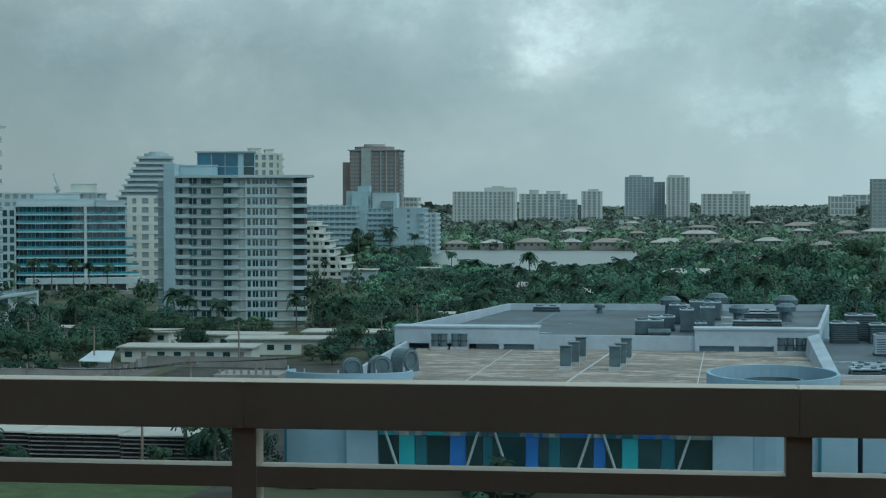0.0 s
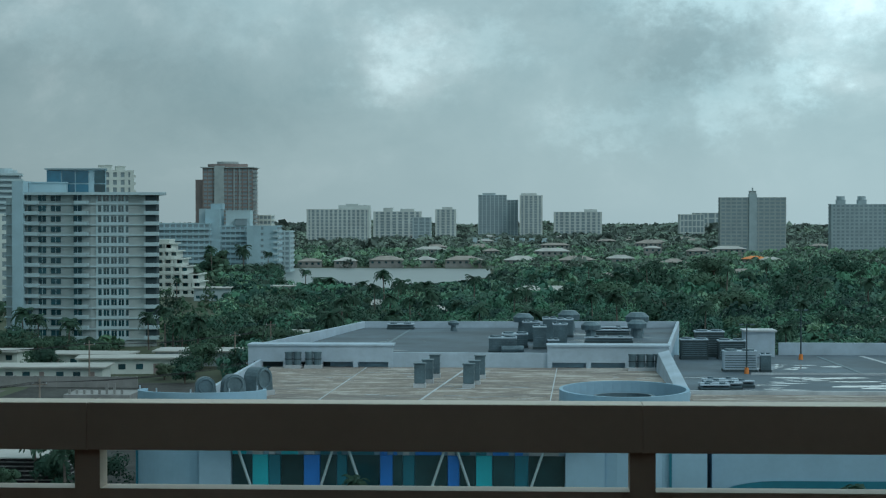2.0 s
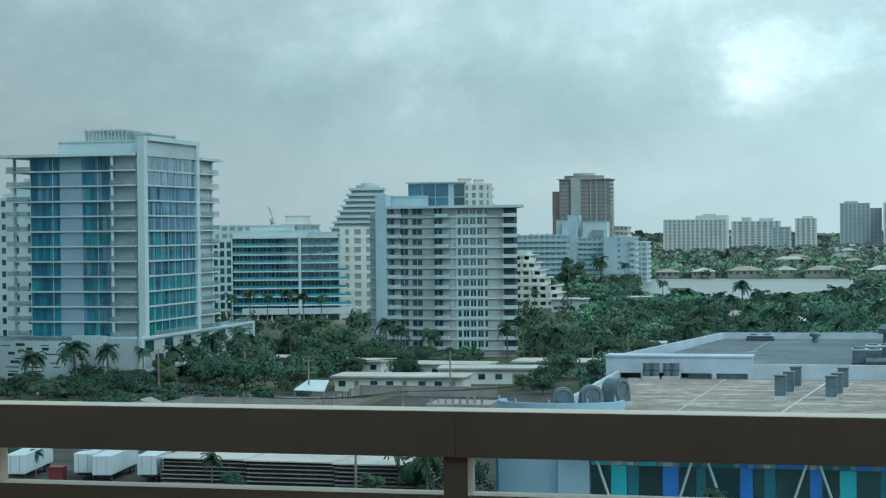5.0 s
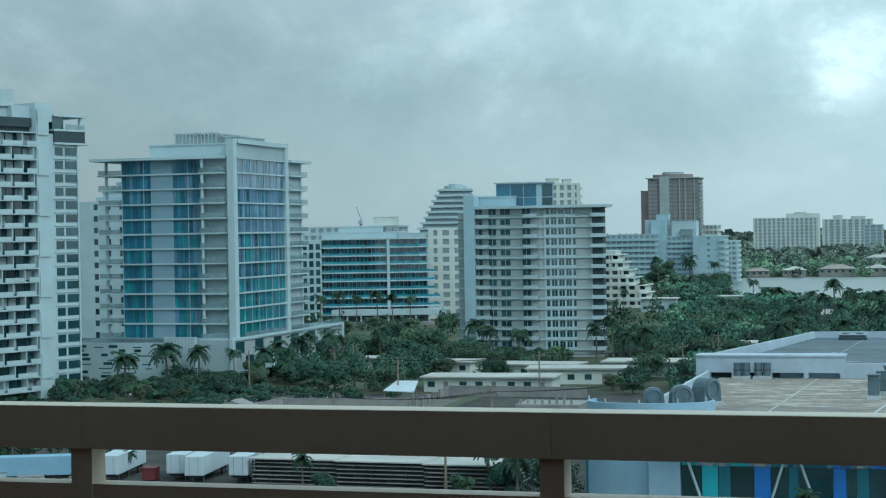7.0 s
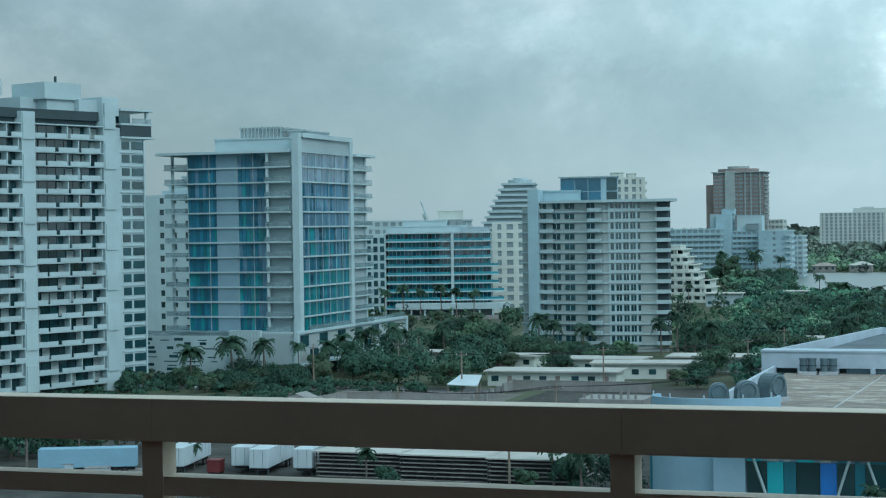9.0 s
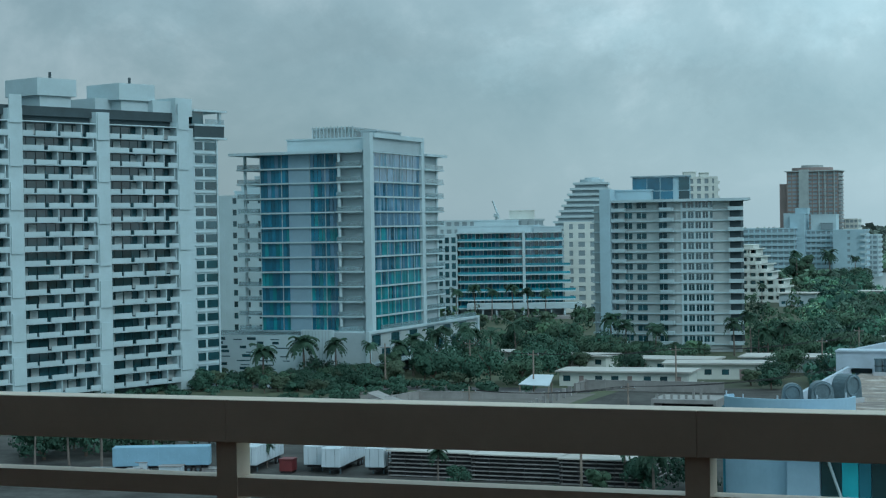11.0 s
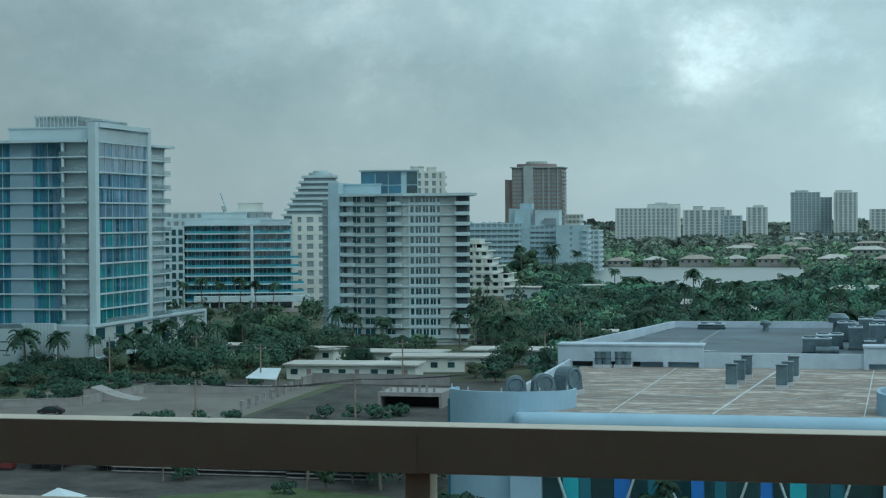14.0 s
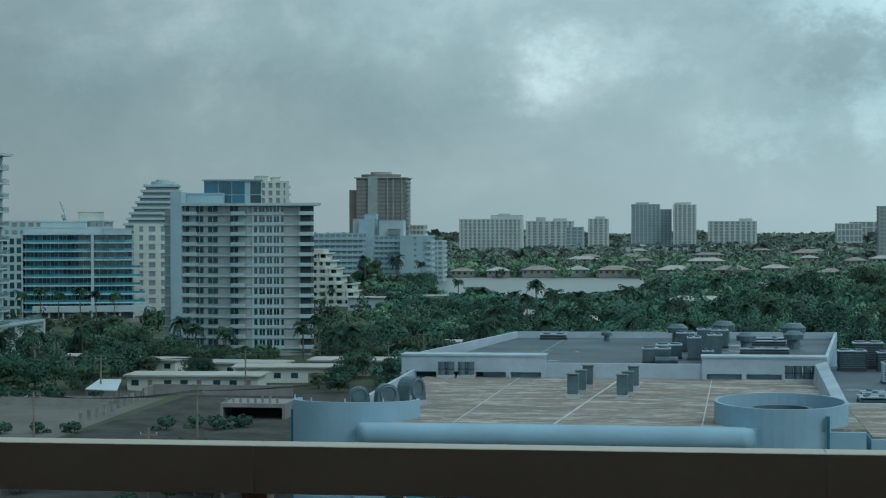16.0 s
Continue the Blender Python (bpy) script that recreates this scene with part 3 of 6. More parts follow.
t = block("apartment_block", "cream apartment block with arched top windows", -205, -187, 650, 670, 34.5, 10, 4, rz=17, wall="cream", pane="hazedark", pier=0.45, sill=0.4)
t = block("apartment_block", "white apartment block with small square windows", -246, -226, 450, 470, 43.2, 13, 5, wall="white", pane="glass", pier=0.66, sill=0.5)
for k in range(4):
    hut(t, -6 + k * 2.2, 10, 4, 16, 43.2 + k * 1.35, 44.2 + k * 1.35, "white", "roof_step")
t = block("apartment_block", "white low block with rooftop plant", -315, -270, 800, 820, 36.5, 10, 12, rz=19, wall="white", pane="hazedark", pier=0.4)
hut(t, 12, 24, 3, 12, 36.5, 40.5, "cream")
block("apartment_block", "grey plain rooftop block", -268, -254, 760, 775, 36.4, 10, 3, wall="grey", pane="hazedark", pier=0.6)
t = thing("terraced_hotel", "white hotel stepped like a pyramid with dark bands", "building", -293.5, 900, 0, 14)
for f in range(16):
    z = 9.5 + f * 2.9
    x0 = 0 if z < 27 else (z - 27) * 0.53
    x1 = 40 if z < 27 else 35.5 - (z - 27) * 0.12
    part("storey", box(bmesh.new(), x0 + 1.2, x1 - 1, 1.2, 24, z, z + 2.9), M["hazedark"], t)
    part("terrace", box(bmesh.new(), x0, x1, 0, 25, z + 1.7, z + 2.88), M["white"], t)
part("base", box(bmesh.new(), -12, 40, 1, 26, 0, 9.5), M["white"], t)
part("roof_cap", prism(bmesh.new(), round_pts(23.5, 12, 6.5, 20), 55.9, 57.6), M["white"], t)
part("roof_rim", prism(bmesh.new(), round_pts(23.5, 12, 4.0, 20), 57.6, 58.6), M["white"], t)
t = thing("tower_crane", "thin pale building crane with raised jib", "crane", -250.5, 700, 0)
part("mast", bar(bmesh.new(), (0, 0, 0), (0, 0, 38), 0.55, 4), M["white"], t)
part("jib", bar(bmesh.new(), (1.2, 0, 36.5), (-1.6, 0, 44), 0.35, 4), M["white"], t)
part("cab", box(bmesh.new(), -0.9, 0.9, -0.9, 0.9, 37.0, 38.6), M["white"], t)

# blue glass midrise with bowed balconies
t = thing("apartment_block", "blue glass midrise with bowed white balcony bands", "building", -212, 608, 0, 17)
part("wall", box(bmesh.new(), -19, 18.5, 2.2, 26, 0, 31), M["grey"], t)
def bow(w0, w1, out, y1):
    n = 14
    return [(w0 + (w1 - w0) * i / n, -out * (math.sin(math.pi * i / n) * 0.6 + 0.4 * (i % 5 in (1, 2, 3)))) for i in range(n + 1)] + [(w1, y1), (w0, y1)]
mr = random.Random(31)
mw = {m: cube_mesh("window", M[m], 0, 1.28, 2.0, 2.15, 0.5, 2.95) for m in ("blueglass", "tealglass", "aquaglass", "paleglass", "glass")}
mm = cube_mesh("mullion", M["white"], -0.09, 0.09, 1.86, 2.0, 0.44, 3.0)
for f in range(9):
    z = 3.4 + f * 3.03
    r = 18.6 if f > 5 else (21.2 if f > 2 else 23)
    part("balcony_slab", prism(bmesh.new(), bow(-19.5, r, 1.5, 3), z, z + 0.48), M["white"], t)
    part("balcony_glass", prism(bmesh.new(), bow(-19.4, r - 0.1, 1.42, 1), z + 0.482, z + 1.25), M["aquaglass"], t)
    for k in range(26):
        again("window", mw[mr.choice(("blueglass", "blueglass", "tealglass", "aquaglass", "paleglass", "glass"))], t, -18.6 + k * 1.42, 0, z)
        if k % 2 == 0:
            again("mullion", mm, t, -18.67 + k * 1.42, 0, z)
part("roof_slab", prism(bmesh.new(), bow(-19.8, 18.8, 1.7, 6), 30.7, 31.2), M["white"], t)
part("pillar", box(bmesh.new(), 4.0, 5.0, -1.8, 2.2, 0, 31.6), M["white"], t)
part("left_wall", box(bmesh.new(), -32, -19.6, 0.5, 22, 0, 30.6), M["white"], t)
lw = cube_mesh("window", M["glass"], 0, 1.5, 0.32, 0.49, 0, 2.1)
for f in range(9):
    for k in range(5):
        again("window", lw, t, -31.3 + k * 2.4, 0, 2.6 + f * 3.1)
part("awning", box(bmesh.new(), -16, 25, -6, 2, 3.6, 5.6), M["white"], t, "pale sloped terrace roof")
part("terrace", box(bmesh.new(), -18, 26, -9, -0.1, 0, 1.2), M["concrete"], t)
for k in range(9):
    part("column", box(bmesh.new(), -15.5 + k * 4.9, -15 + k * 4.9, -5.6, -5.1, 1.2, 3.6), M["white"], t)
hut(t, -20, 10, 8, 20, 31.2, 33.2, "white"); hut(t, -14, 2, 9, 20, 33.55, 35.2, "white"); hut(t, 8, 18, 7, 18, 31.2, 32.6, "grey")

# grey brick condominium with a shallow chevron front
CX, CY, CS = -112.0, 450.0, 0.16
t = thing("condominium", "grey brick condominium tower with white slabs and balconies", "building", CX, CY, 0)
def cy(x):
    return CS * abs(x)
def cr(x):
    return math.degrees(math.atan(CS)) * (1 if x > 0 else -1)
def chev(a, b, out, depth):
    pts = [(a, cy(a) - out)] + ([(0, -out)] if a < 0 < b else []) + [(b, cy(b) - out), (b - (depth - cy(b)) * 0.3 if b > 14 else b, depth), (a, depth)]
    return pts
FH = 2.66
part("wall", prism(bmesh.new(), chev(-17.6, 16.3, -0.25, 22), 0, 38.8), M["taupe"], t)
slab_me = mesh_of("floor_slab", prism(bmesh.new(), chev(-17.7, 16.4, 0.12, 6), 0, 0.34), M["white"])
bal_l = mesh_of("balcony", prism(bmesh.new(), chev(-17.7, -13.8, 1.3, 2.2), 0, 0.95), M["white"])
bal_m = mesh_of("balcony", prism(bmesh.new(), chev(-4.1, -0.6, 1.3, 0.3), 0, 0.95), M["white"])
spandrel = mesh_of("spandrel", prism(bmesh.new(), chev(1.4, 9.3, 0.02, 3), 0, 0.5), M["white"])
bal_r = mesh_of("balcony", prism(bmesh.new(), chev(13.5, 17.1, 1.3, 3.5), 0, 0.95), M["white"])
win = {}
def cwin(x, w, z, h, m="glass"):
    if (w, h) not in win:
        win[w, h] = cube_mesh("window", M[m], -w / 2, w / 2, -0.06, 0.16, 0, h)
        win["f", w, h] = cube_mesh("mullion", M["white"], -0.06, 0.06, -0.1, -0.062, 0, h)
    again("window", win[w, h], t, x, cy(x) + 0.2, z, cr(x))
    if w > 1.3:
        again("mullion", win["f", w, h], t, x, cy(x) + 0.2, z, cr(x))
pier_me = cube_mesh("pier", M["white"], -0.22, 0.22, -0.12, 0.3, 0, 37.0)
for x in (1.5, 2.85, 4.75, 6.6, 8.4):
    again("pier", pier_me, t, x, cy(x) + 0.05, 1.5, cr(x))
# dark box behind the end balconies, their shade as colour
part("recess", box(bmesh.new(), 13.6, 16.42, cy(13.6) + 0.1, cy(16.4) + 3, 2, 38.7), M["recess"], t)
for f in range(14):
    z = 1.75 + f * FH
    again("floor_slab", slab_me, t, 0, 0, z)
    again("spandrel", spandrel, t, 0, 0, z + 0.342)
    for b in (bal_l, bal_m, bal_r):
        again("balcony", b, t, 0, 0, z + 0.05)
    zz = z + 0.95
    cwin(-13.2, 2.1, zz, 1.5); cwin(-9.5, 2.7, zz, 1.4); cwin(-3.6, 2.2, zz, 1.5); cwin(-16.6, 0.9, zz, 1.5)
    for x, w in ((2.2, 0.8), (3.8, 1.4), (5.7, 1.4), (7.5, 1.4), (9.0, 0.6)):
        cwin(x, w, zz - 0.1, 1.5)
    cwin(15.0, 1.9, zz, 1.6)
part("roof_slab", prism(bmesh.new(), [(-18.2, 1.8), (0, -1.4), (19.2, 1.3), (12.5, 23), (-18.2, 23)], 38.8, 39.5), M["white"], t)
part("end_wall", box(bmesh.new(), -20.6, -17.75, 0.8, 18, 0, 42.4), M["bluegrey"], t, "plain pale blue end wall")
part("end_wing", box(bmesh.new(), -23.4, -20.65, 5, 20, 0, 38), M["taupe"], t)
eb = cube_mesh("end_slab", M["white"], -23.8, -20.66, 4.6, 8, 0, 0.35)
for f in range(14):
    again("end_slab", eb, t, 0, 0, 1.75 + f * FH)
hut(t, -17.7, -8, 6, 16, 39.5, 41.9, "bluegrey"); 
ph = thing("penthouse", "blue glazed penthouse on the condominium roof", "penthouse", CX, CY + 8, 39.5)
part("wall", prism(bmesh.new(), [(-13.6, 0.2), (2.0, 0.2), (-0.8, 12), (-13.6, 12)], 0, 6.0), M["bluegrey"], ph)
for k, (a, b, m) in enumerate(((-13.5, -9.8, "blueglass"), (-9.5, -6.2, "blueglass"), (-5.9, -2.6, "blueglass"), (-1.0, 1.8, "glass"))):
    part("window", box(bmesh.new(), a, b, 0.05, 0.19, 2.5, 5.7), M[m], ph)
    part("window", box(bmesh.new(), a, b, 0.05, 0.19, 0.1, 2.2), M[m], ph)
part("roof", prism(bmesh.new(), [(-14, -0.4), (2.4, -0.4), (-0.6, 12.4), (-14, 12.4)], 6.0, 6.35), M["grey"], ph)

# blue glass tower on its podium
t = thing("glass_tower", "blue and teal glass apartment tower with white frames", "building", -158.4, 361, 0)
FH = 3.32
Z0 = 10.3
part("wall", box(bmesh.new(), -27.4, -0.4, 0.5, 40, Z0, 50.0), M["grey"], t)
part("panel", box(bmesh.new(), -20.3, -15.2, 0.1, 0.6, Z0, 50.0), M["slate"], t, "plain slate-blue wall panel")
part("corner_column", box(bmesh.new(), -1.5, 0.1, -0.8, 1.2, Z0, 54.3), M["white"], t)
part("frame_column", box(bmesh.new(), -0.6, 0.4, 28.8, 30.6, Z0, 54.3), M["white"], t)
part("frame_head", box(bmesh.new(), -0.6, 0.4, 1.2, 28.8, 53.3, 54.3), M["white"], t)
part("frame_panel", box(bmesh.new(), -0.9, -0.2, 1.2, 28.8, 50.4, 53.2), M["grey"], t)
part("bay_recess", box(bmesh.new(), -7.3, -1.9, 0.9, 1.3, Z0, 50.0), M["bluegrey"], t)
fs = cube_mesh("floor_slab", M["white"], -27.7, -1.9, -0.25, 3, -0.16, 0.16)
fs2 = cube_mesh("floor_slab", M["white"], -0.7, 0.25, 1.2, 28.8, -0.16, 0.16)
bs = cube_mesh("balcony_slab", M["white"], -8.0, -1.9, -1.5, 0.9, -0.15, 0.17)
bg = cube_mesh("balcony_glass", M["railglass"], -7.9, -2.0, -1.45, -1.38, 0.17, 1.2)
wsl = cube_mesh("balcony_slab", M["white"], -34.0, -27.7, 1.0, 14, -0.15, 0.17)
wgl = cube_mesh("balcony_glass", M["railglass"], -33.9, -27.7, 1.05, 1.12, 0.17, 1.2)
esl = cube_mesh("balcony_slab", M["white"], -3, 0.6, 30.6, 42.5, -0.15, 0.17)
egl = cube_mesh("balcony_glass", M["railglass"], 0.45, 0.52, 30.7, 42.4, 0.17, 1.2)
GLAZE = ("blueglass", "tealglass", "glass", "paleglass", "aquaglass")
wf = {m: cube_mesh("window", M[m], 0, 0.86, 0.36, 0.49, 0.2, FH - 0.2) for m in GLAZE}
gr = random.Random(17)
wd2 = cube_mesh("window", M["glass"], 0, 1.78, 0.36, 0.49, 0.2, FH - 0.2)
ws = {m: cube_mesh("window", M[m], -0.38, -0.26, 0, 0.93, 0.2, FH - 0.2) for m in GLAZE}
bmul = cube_mesh("mullion", M["grey"], -0.07, 0.07, 0.24, 0.36, Z0, 50.0)
for x in (-27.6, -22.2, -20.35, -15.15, -11.4, -7.5):
    again("mullion", bmul, t, x)
mul = cube_mesh("mullion", M["grey"], -0.3, -0.16, -0.06, 0.06, Z0, 50.0)
for k in range(2, 14, 2):
    again("mullion", mul, t, 0, 1.2 + k * 1.97)
for f in range(13):
    z = Z0 + f * FH
    if f < 13:
        again("floor_slab", fs, t, 0, 0, z); again("floor_slab", fs2, t, 0, 0, z)
    if f == 12:
        break
    again("balcony_slab", bs, t, 0, 0, z); again("balcony_glass", bg, t, 0, 0, z)
    again("balcony_slab", wsl, t, 0, 0, z); again("balcony_glass", wgl, t, 0, 0, z)
    again("balcony_slab", esl, t, 0, 0, z); again("balcony_glass", egl, t, 0, 0, z)
    # panes get paler upward: the sky's reflection is put into their colour
    for k in range(8):
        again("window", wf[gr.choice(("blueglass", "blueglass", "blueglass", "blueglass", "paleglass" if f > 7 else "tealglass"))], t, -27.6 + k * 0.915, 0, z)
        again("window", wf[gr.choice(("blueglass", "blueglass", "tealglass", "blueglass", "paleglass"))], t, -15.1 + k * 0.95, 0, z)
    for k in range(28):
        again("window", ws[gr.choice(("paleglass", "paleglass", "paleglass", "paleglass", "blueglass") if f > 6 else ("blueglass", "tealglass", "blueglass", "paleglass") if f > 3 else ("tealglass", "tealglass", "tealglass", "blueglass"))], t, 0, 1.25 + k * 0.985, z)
    again("window", wd2, t, -6.9, 0.55, z); again("window", wd2, t, -4.8, 0.55, z)
post = bar(bmesh.new(), (0, 0, Z0), (0, 0, 50.0), 0.38, 8)
pm = mesh_of("column", post, M["white"])
again("column", pm, t, -32.4, 2.2); again("column", pm, t, -7.4, -1.0); again("column", pm, t, -0.2, 39.5); again("column", pm, t, -32.4, 12)
part("roof_slab", box(bmesh.new(), -34.6, -1.9, -1.8, 42, 50.0, 50.6), M["white"], t)
part("roof_slab", box(bmesh.new(), -1.9, 1.2, 30.6, 43.5, 50.0, 50.6), M["white"], t)
hut(t, -21.5, -2, 2, 26, 50.6, 53.2, "white", "roof_storey"); hut(t, -16, -6, 4, 22, 53.55, 55.6, "railglass", "roof_screen")
for k in range(12):
    part("screen_post", box(bmesh.new(), -16 + k * 0.9, -15.8 + k * 0.9, 3.7, 3.79, 53.6, 56.2), M["white"], t)
hut(t, -5, -1.2, 6, 20, 53.3, 54.9, "grey")

pod = thing("podium", "white podium with dark slots and a glazed street side", "building", -158.4, 357, 0)
part("wall", box(bmesh.new(), -39, -9.6, 0, 70, 0, 9.6), M["white"], pod)
part("wall", box(bmesh.new(), -9.6, 0, 1.0, 70, 3.2, 10.2), M["grey"], pod)
# solid dark block painted as the shade of the open ground storey
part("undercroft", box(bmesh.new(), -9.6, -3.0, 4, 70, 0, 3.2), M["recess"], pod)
part("ribbed_wall", box(bmesh.new(), -15.2, -7.8, -1.2, -0.004, 0, 10.9), M["white"], pod)
for k in range(9):
    part("rib", box(bmesh.new(), -15 + k * 0.8, -14.8 + k * 0.8, -1.28, -1.2, 3, 10.8), M["grey"], pod)
slot = {}
rs = random.Random(4)
for r_ in range(9):
    x = -38.4 + rs.random() * 3
    while x < -17.5:
        w = rs.choice((1.6, 2.2, 3.4))
        h = 0.62 if w < 3 and rs.random() < 0.6 else 0.22
        if rs.random() < 0.62:
            if (w, h) not in slot:
                slot[w, h] = cube_mesh("slot", M["glass"], 0, w, -0.03, 0.1, 0, h)
            again("slot", slot[w, h], pod, x, 0, 0.9 + r_ * 0.95)
        x += w + 1.2 + rs.random() * 3.2
part("frame_post", box(bmesh.new(), -0.35, 0.5, 0.4, 1.4, 2.8, 10.5), M["white"], pod)
part("frame_post", box(bmesh.new(), -0.35, 0.5, 69, 70.3, 0.0, 10.5), M["white"], pod)
part("frame_head", box(bmesh.new(), -0.35, 0.5, 1.4, 69, 9.9, 10.5), M["white"], pod)
part("frame_sill", box(bmesh.new(), -0.35, 0.9, 1.4, 69, 2.8, 3.3), M["white"], pod)
part("canopy", box(bmesh.new(), 0.9, 4.0, 24, 60, 2.9, 3.2), M["white"], pod)
pw = cube_mesh("window", M["glass"], -0.05, 0.08, 0, 4.6, 0, 2.5)
pp = cube_mesh("panel", M["taupe"], -0.02, 0.05, 0, 4.6, 0, 2.6)
for k in range(12):
    again("window" if k % 2 == 0 else "panel", pw if k % 2 == 0 else pp, pod, 0, 3 + k * 5.4, 7.0)
    again("window" if k % 2 else "panel", pw if k % 2 else pp, pod, 0, 3 + k * 5.4, 3.8)
for k in range(10):
    part("column", box(bmesh.new(), -0.9, -0.5, 8 + k * 6, 8.4 + k * 6, 0, 3.2), M["white"], pod)
part("terrace_rail", box(bmesh.new(), -39, -35.0, 0.05, 0.12, 9.6, 10.7), M["railglass"], pod)
part("terrace_rail", box(bmesh.new(), -35, -16, 0.05, 0.12, 9.6, 10.7), M["railglass"], pod)
part("terrace_rail", box(bmesh.new(), 0.0, 0.07, 8, 69, 10.5, 11.5), M["railglass"], pod)

# white balconied tower, turned to the street
t = thing("balcony_tower", "white apartment tower with notched balcony parapets and dark recesses", "building", -183.8, 337.2, 0, 72)
FH = 2.79
LEFT = -88
# wall behind the balconies darkened in colour to give the recess shade
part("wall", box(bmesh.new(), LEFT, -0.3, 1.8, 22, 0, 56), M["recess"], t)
part("end_wall", box(bmesh.new(), -8.2, 0, 0.2, 22.2, 0, 54.8), M["white"], t)
pil = cube_mesh("pillar", M["white"], -3.4, 0, -0.3, 2.0, 0, 57.2)
pcap = cube_mesh("pillar_panel", M["white"], -3.2, -0.3, -0.55, -0.3, 0, FH * 1.92)
PILL = (-8.2, -29.6, -51.0, -72.4)
for p in PILL:
    again("pillar", pil, t, p)
    for k in range(7):
        again("pillar_panel", pcap, t, p, 0, 1.4 + k * FH * 3 + (FH if p in PILL[::2] else 0))
par = {w: cube_mesh("parapet", M["white"], 0, w, -0.35, -0.15, 0.0, 0.92) for w in (5.0, 2.5)}
rr = random.Random(9)
wtw = cube_mesh("window", M["glass"], 0, 2.1, 1.62, 1.79, 0.1, FH - 0.35)
wtc = cube_mesh("curtain", M["taupe"], 0, 1.9, 1.5, 1.6, 0.3, FH - 0.5)
pst = cube_mesh("party_wall", M["white"], 0, 0.22, -0.1, 1.8, 0, FH - 0.25)
for m, p in enumerate(PILL):
    x1 = p - 3.4
    x0 = max(p - 21.4, LEFT)
    sl = cube_mesh("balcony_slab", M["white"], x0, x1, -0.3, 1.9, -0.2, 0.02)
    for f in range(20):
        z = 1.9 + f * FH
        again("balcony_slab", sl, t, 0, 0, z)
        if f == 19:
            break
        x = x0 + (0 if f % 2 else -2.9)
        while x < x1 - 0.5:
            a, b = max(x, x0), min(x + 5.2, x1)
            if b - a > 1.2:
                again("parapet", par[5.0] if b - a > 4.4 else par[2.5], t, a if b < x1 else b - (5.0 if b - a > 4.4 else 2.5), 0, z)
            x += 6.0
        for k in range(8):
            if x0 + k * 2.25 + 2.1 < x1:
                again("window", wtw, t, x0 + k * 2.25, 0, z)
                if rr.random() < 0.18:
                    again("curtain", wtc, t, x0 + k * 2.25 + 0.1, 0, z)
        for k in (1, 2):
            again("party_wall", pst, t, x0 + k * 6.0 + (0 if f % 2 else -2.9) + 5.3, 0, z)
ew1, ew2 = cube_mesh("window", M["glass"], -3.4, -0.3, 0.05, 0.22, 0.75, 2.35), cube_mesh("window", M["glass"], -6.2, -4.1, 0.05, 0.22, 0.75, 2.35)
el_ = cube_mesh("floor_line", M["white"], -6.6, 0.05, 0.0, 0.3, -0.1, 0.15)
for f in range(18):
    z = 2.2 + f * FH
    again("window", ew1, t, 0, 0, z); again("window", ew2, t, 0, 0, z); again("floor_line", el_, t, 0, 0, z)
part("corner_bar", box(bmesh.new(), -0.25, 0.12, -0.1, 0.3, 0, 54.8), M["white"], t)
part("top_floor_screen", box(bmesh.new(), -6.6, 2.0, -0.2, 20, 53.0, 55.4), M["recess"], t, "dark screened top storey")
part("screen_sill", box(bmesh.new(), -6.7, 2.6, -0.5, 20.4, 52.6, 53.0), M["white"], t)
part("terrace_slab", box(bmesh.new(), -6.7, 2.2, -0.3, 20.2, 55.4, 55.8), M["white"], t)
part("canopy", box(bmesh.new(), -6.7, 2.8, -0.3, 18, 58.4, 58.8), M["white"], t)
part("canopy_post", box(bmesh.new(), 1.0, 1.6, 0.2, 0.8, 55.8, 58.4), M["white"], t)
part("terrace_room", box(bmesh.new(), -6.6, -3.5, 0.4, 16, 55.8, 58.4), M["glass"], t)
part("terrace_rail", box(bmesh.new(), -3.4, 2.0, -0.2, -0.12, 55.8, 56.9), M["railglass"], t)
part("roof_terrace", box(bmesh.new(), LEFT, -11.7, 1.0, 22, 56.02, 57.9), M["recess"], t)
part("roof_band", box(bmesh.new(), -28, -11.7, 6, 22, 57.9, 60.6), M["white"], t)
part("roof_wall", box(bmesh.new(), -11.6, -7.0, 0, 16, 57.2, 61.0), M["white"], t)
part("roof_wall", box(bmesh.new(), -16.5, -11.6, 1.5, 16, 57.9, 60.4), M["white"], t)
for hx in (-24.3, -44.8, -65.5):
    part("roof_tower", box(bmesh.new(), hx + 0.6, hx + 8.2, 3, 12, 57.9, 60.2), M["white"], t)
    part("roof_tank", box(bmesh.new(), hx - 0.4, hx + 9.2, 2.4, 12.6, 60.2, 63.6), M["white"], t)
    part("antenna", bar(bmesh.new(), (hx + 5.5, 6, 63.6), (hx + 5.5, 6, 65.2), 0.3, 6), M["recess"], t)

# ---- shopping mall ----
mall = thing("shopping_mall", "pale blue shopping mall with rounded corners and flat roofs", "building")
part("wall", box(bmesh.new(), -37.4, 20, 202, 265, 0, 10.2), M["mallblue"], mall)
part("roof", box(bmesh.new(), -39, 20, 203, 268, 10.2, 10.5), M["deck"], mall, "worn tan gravel roof deck")


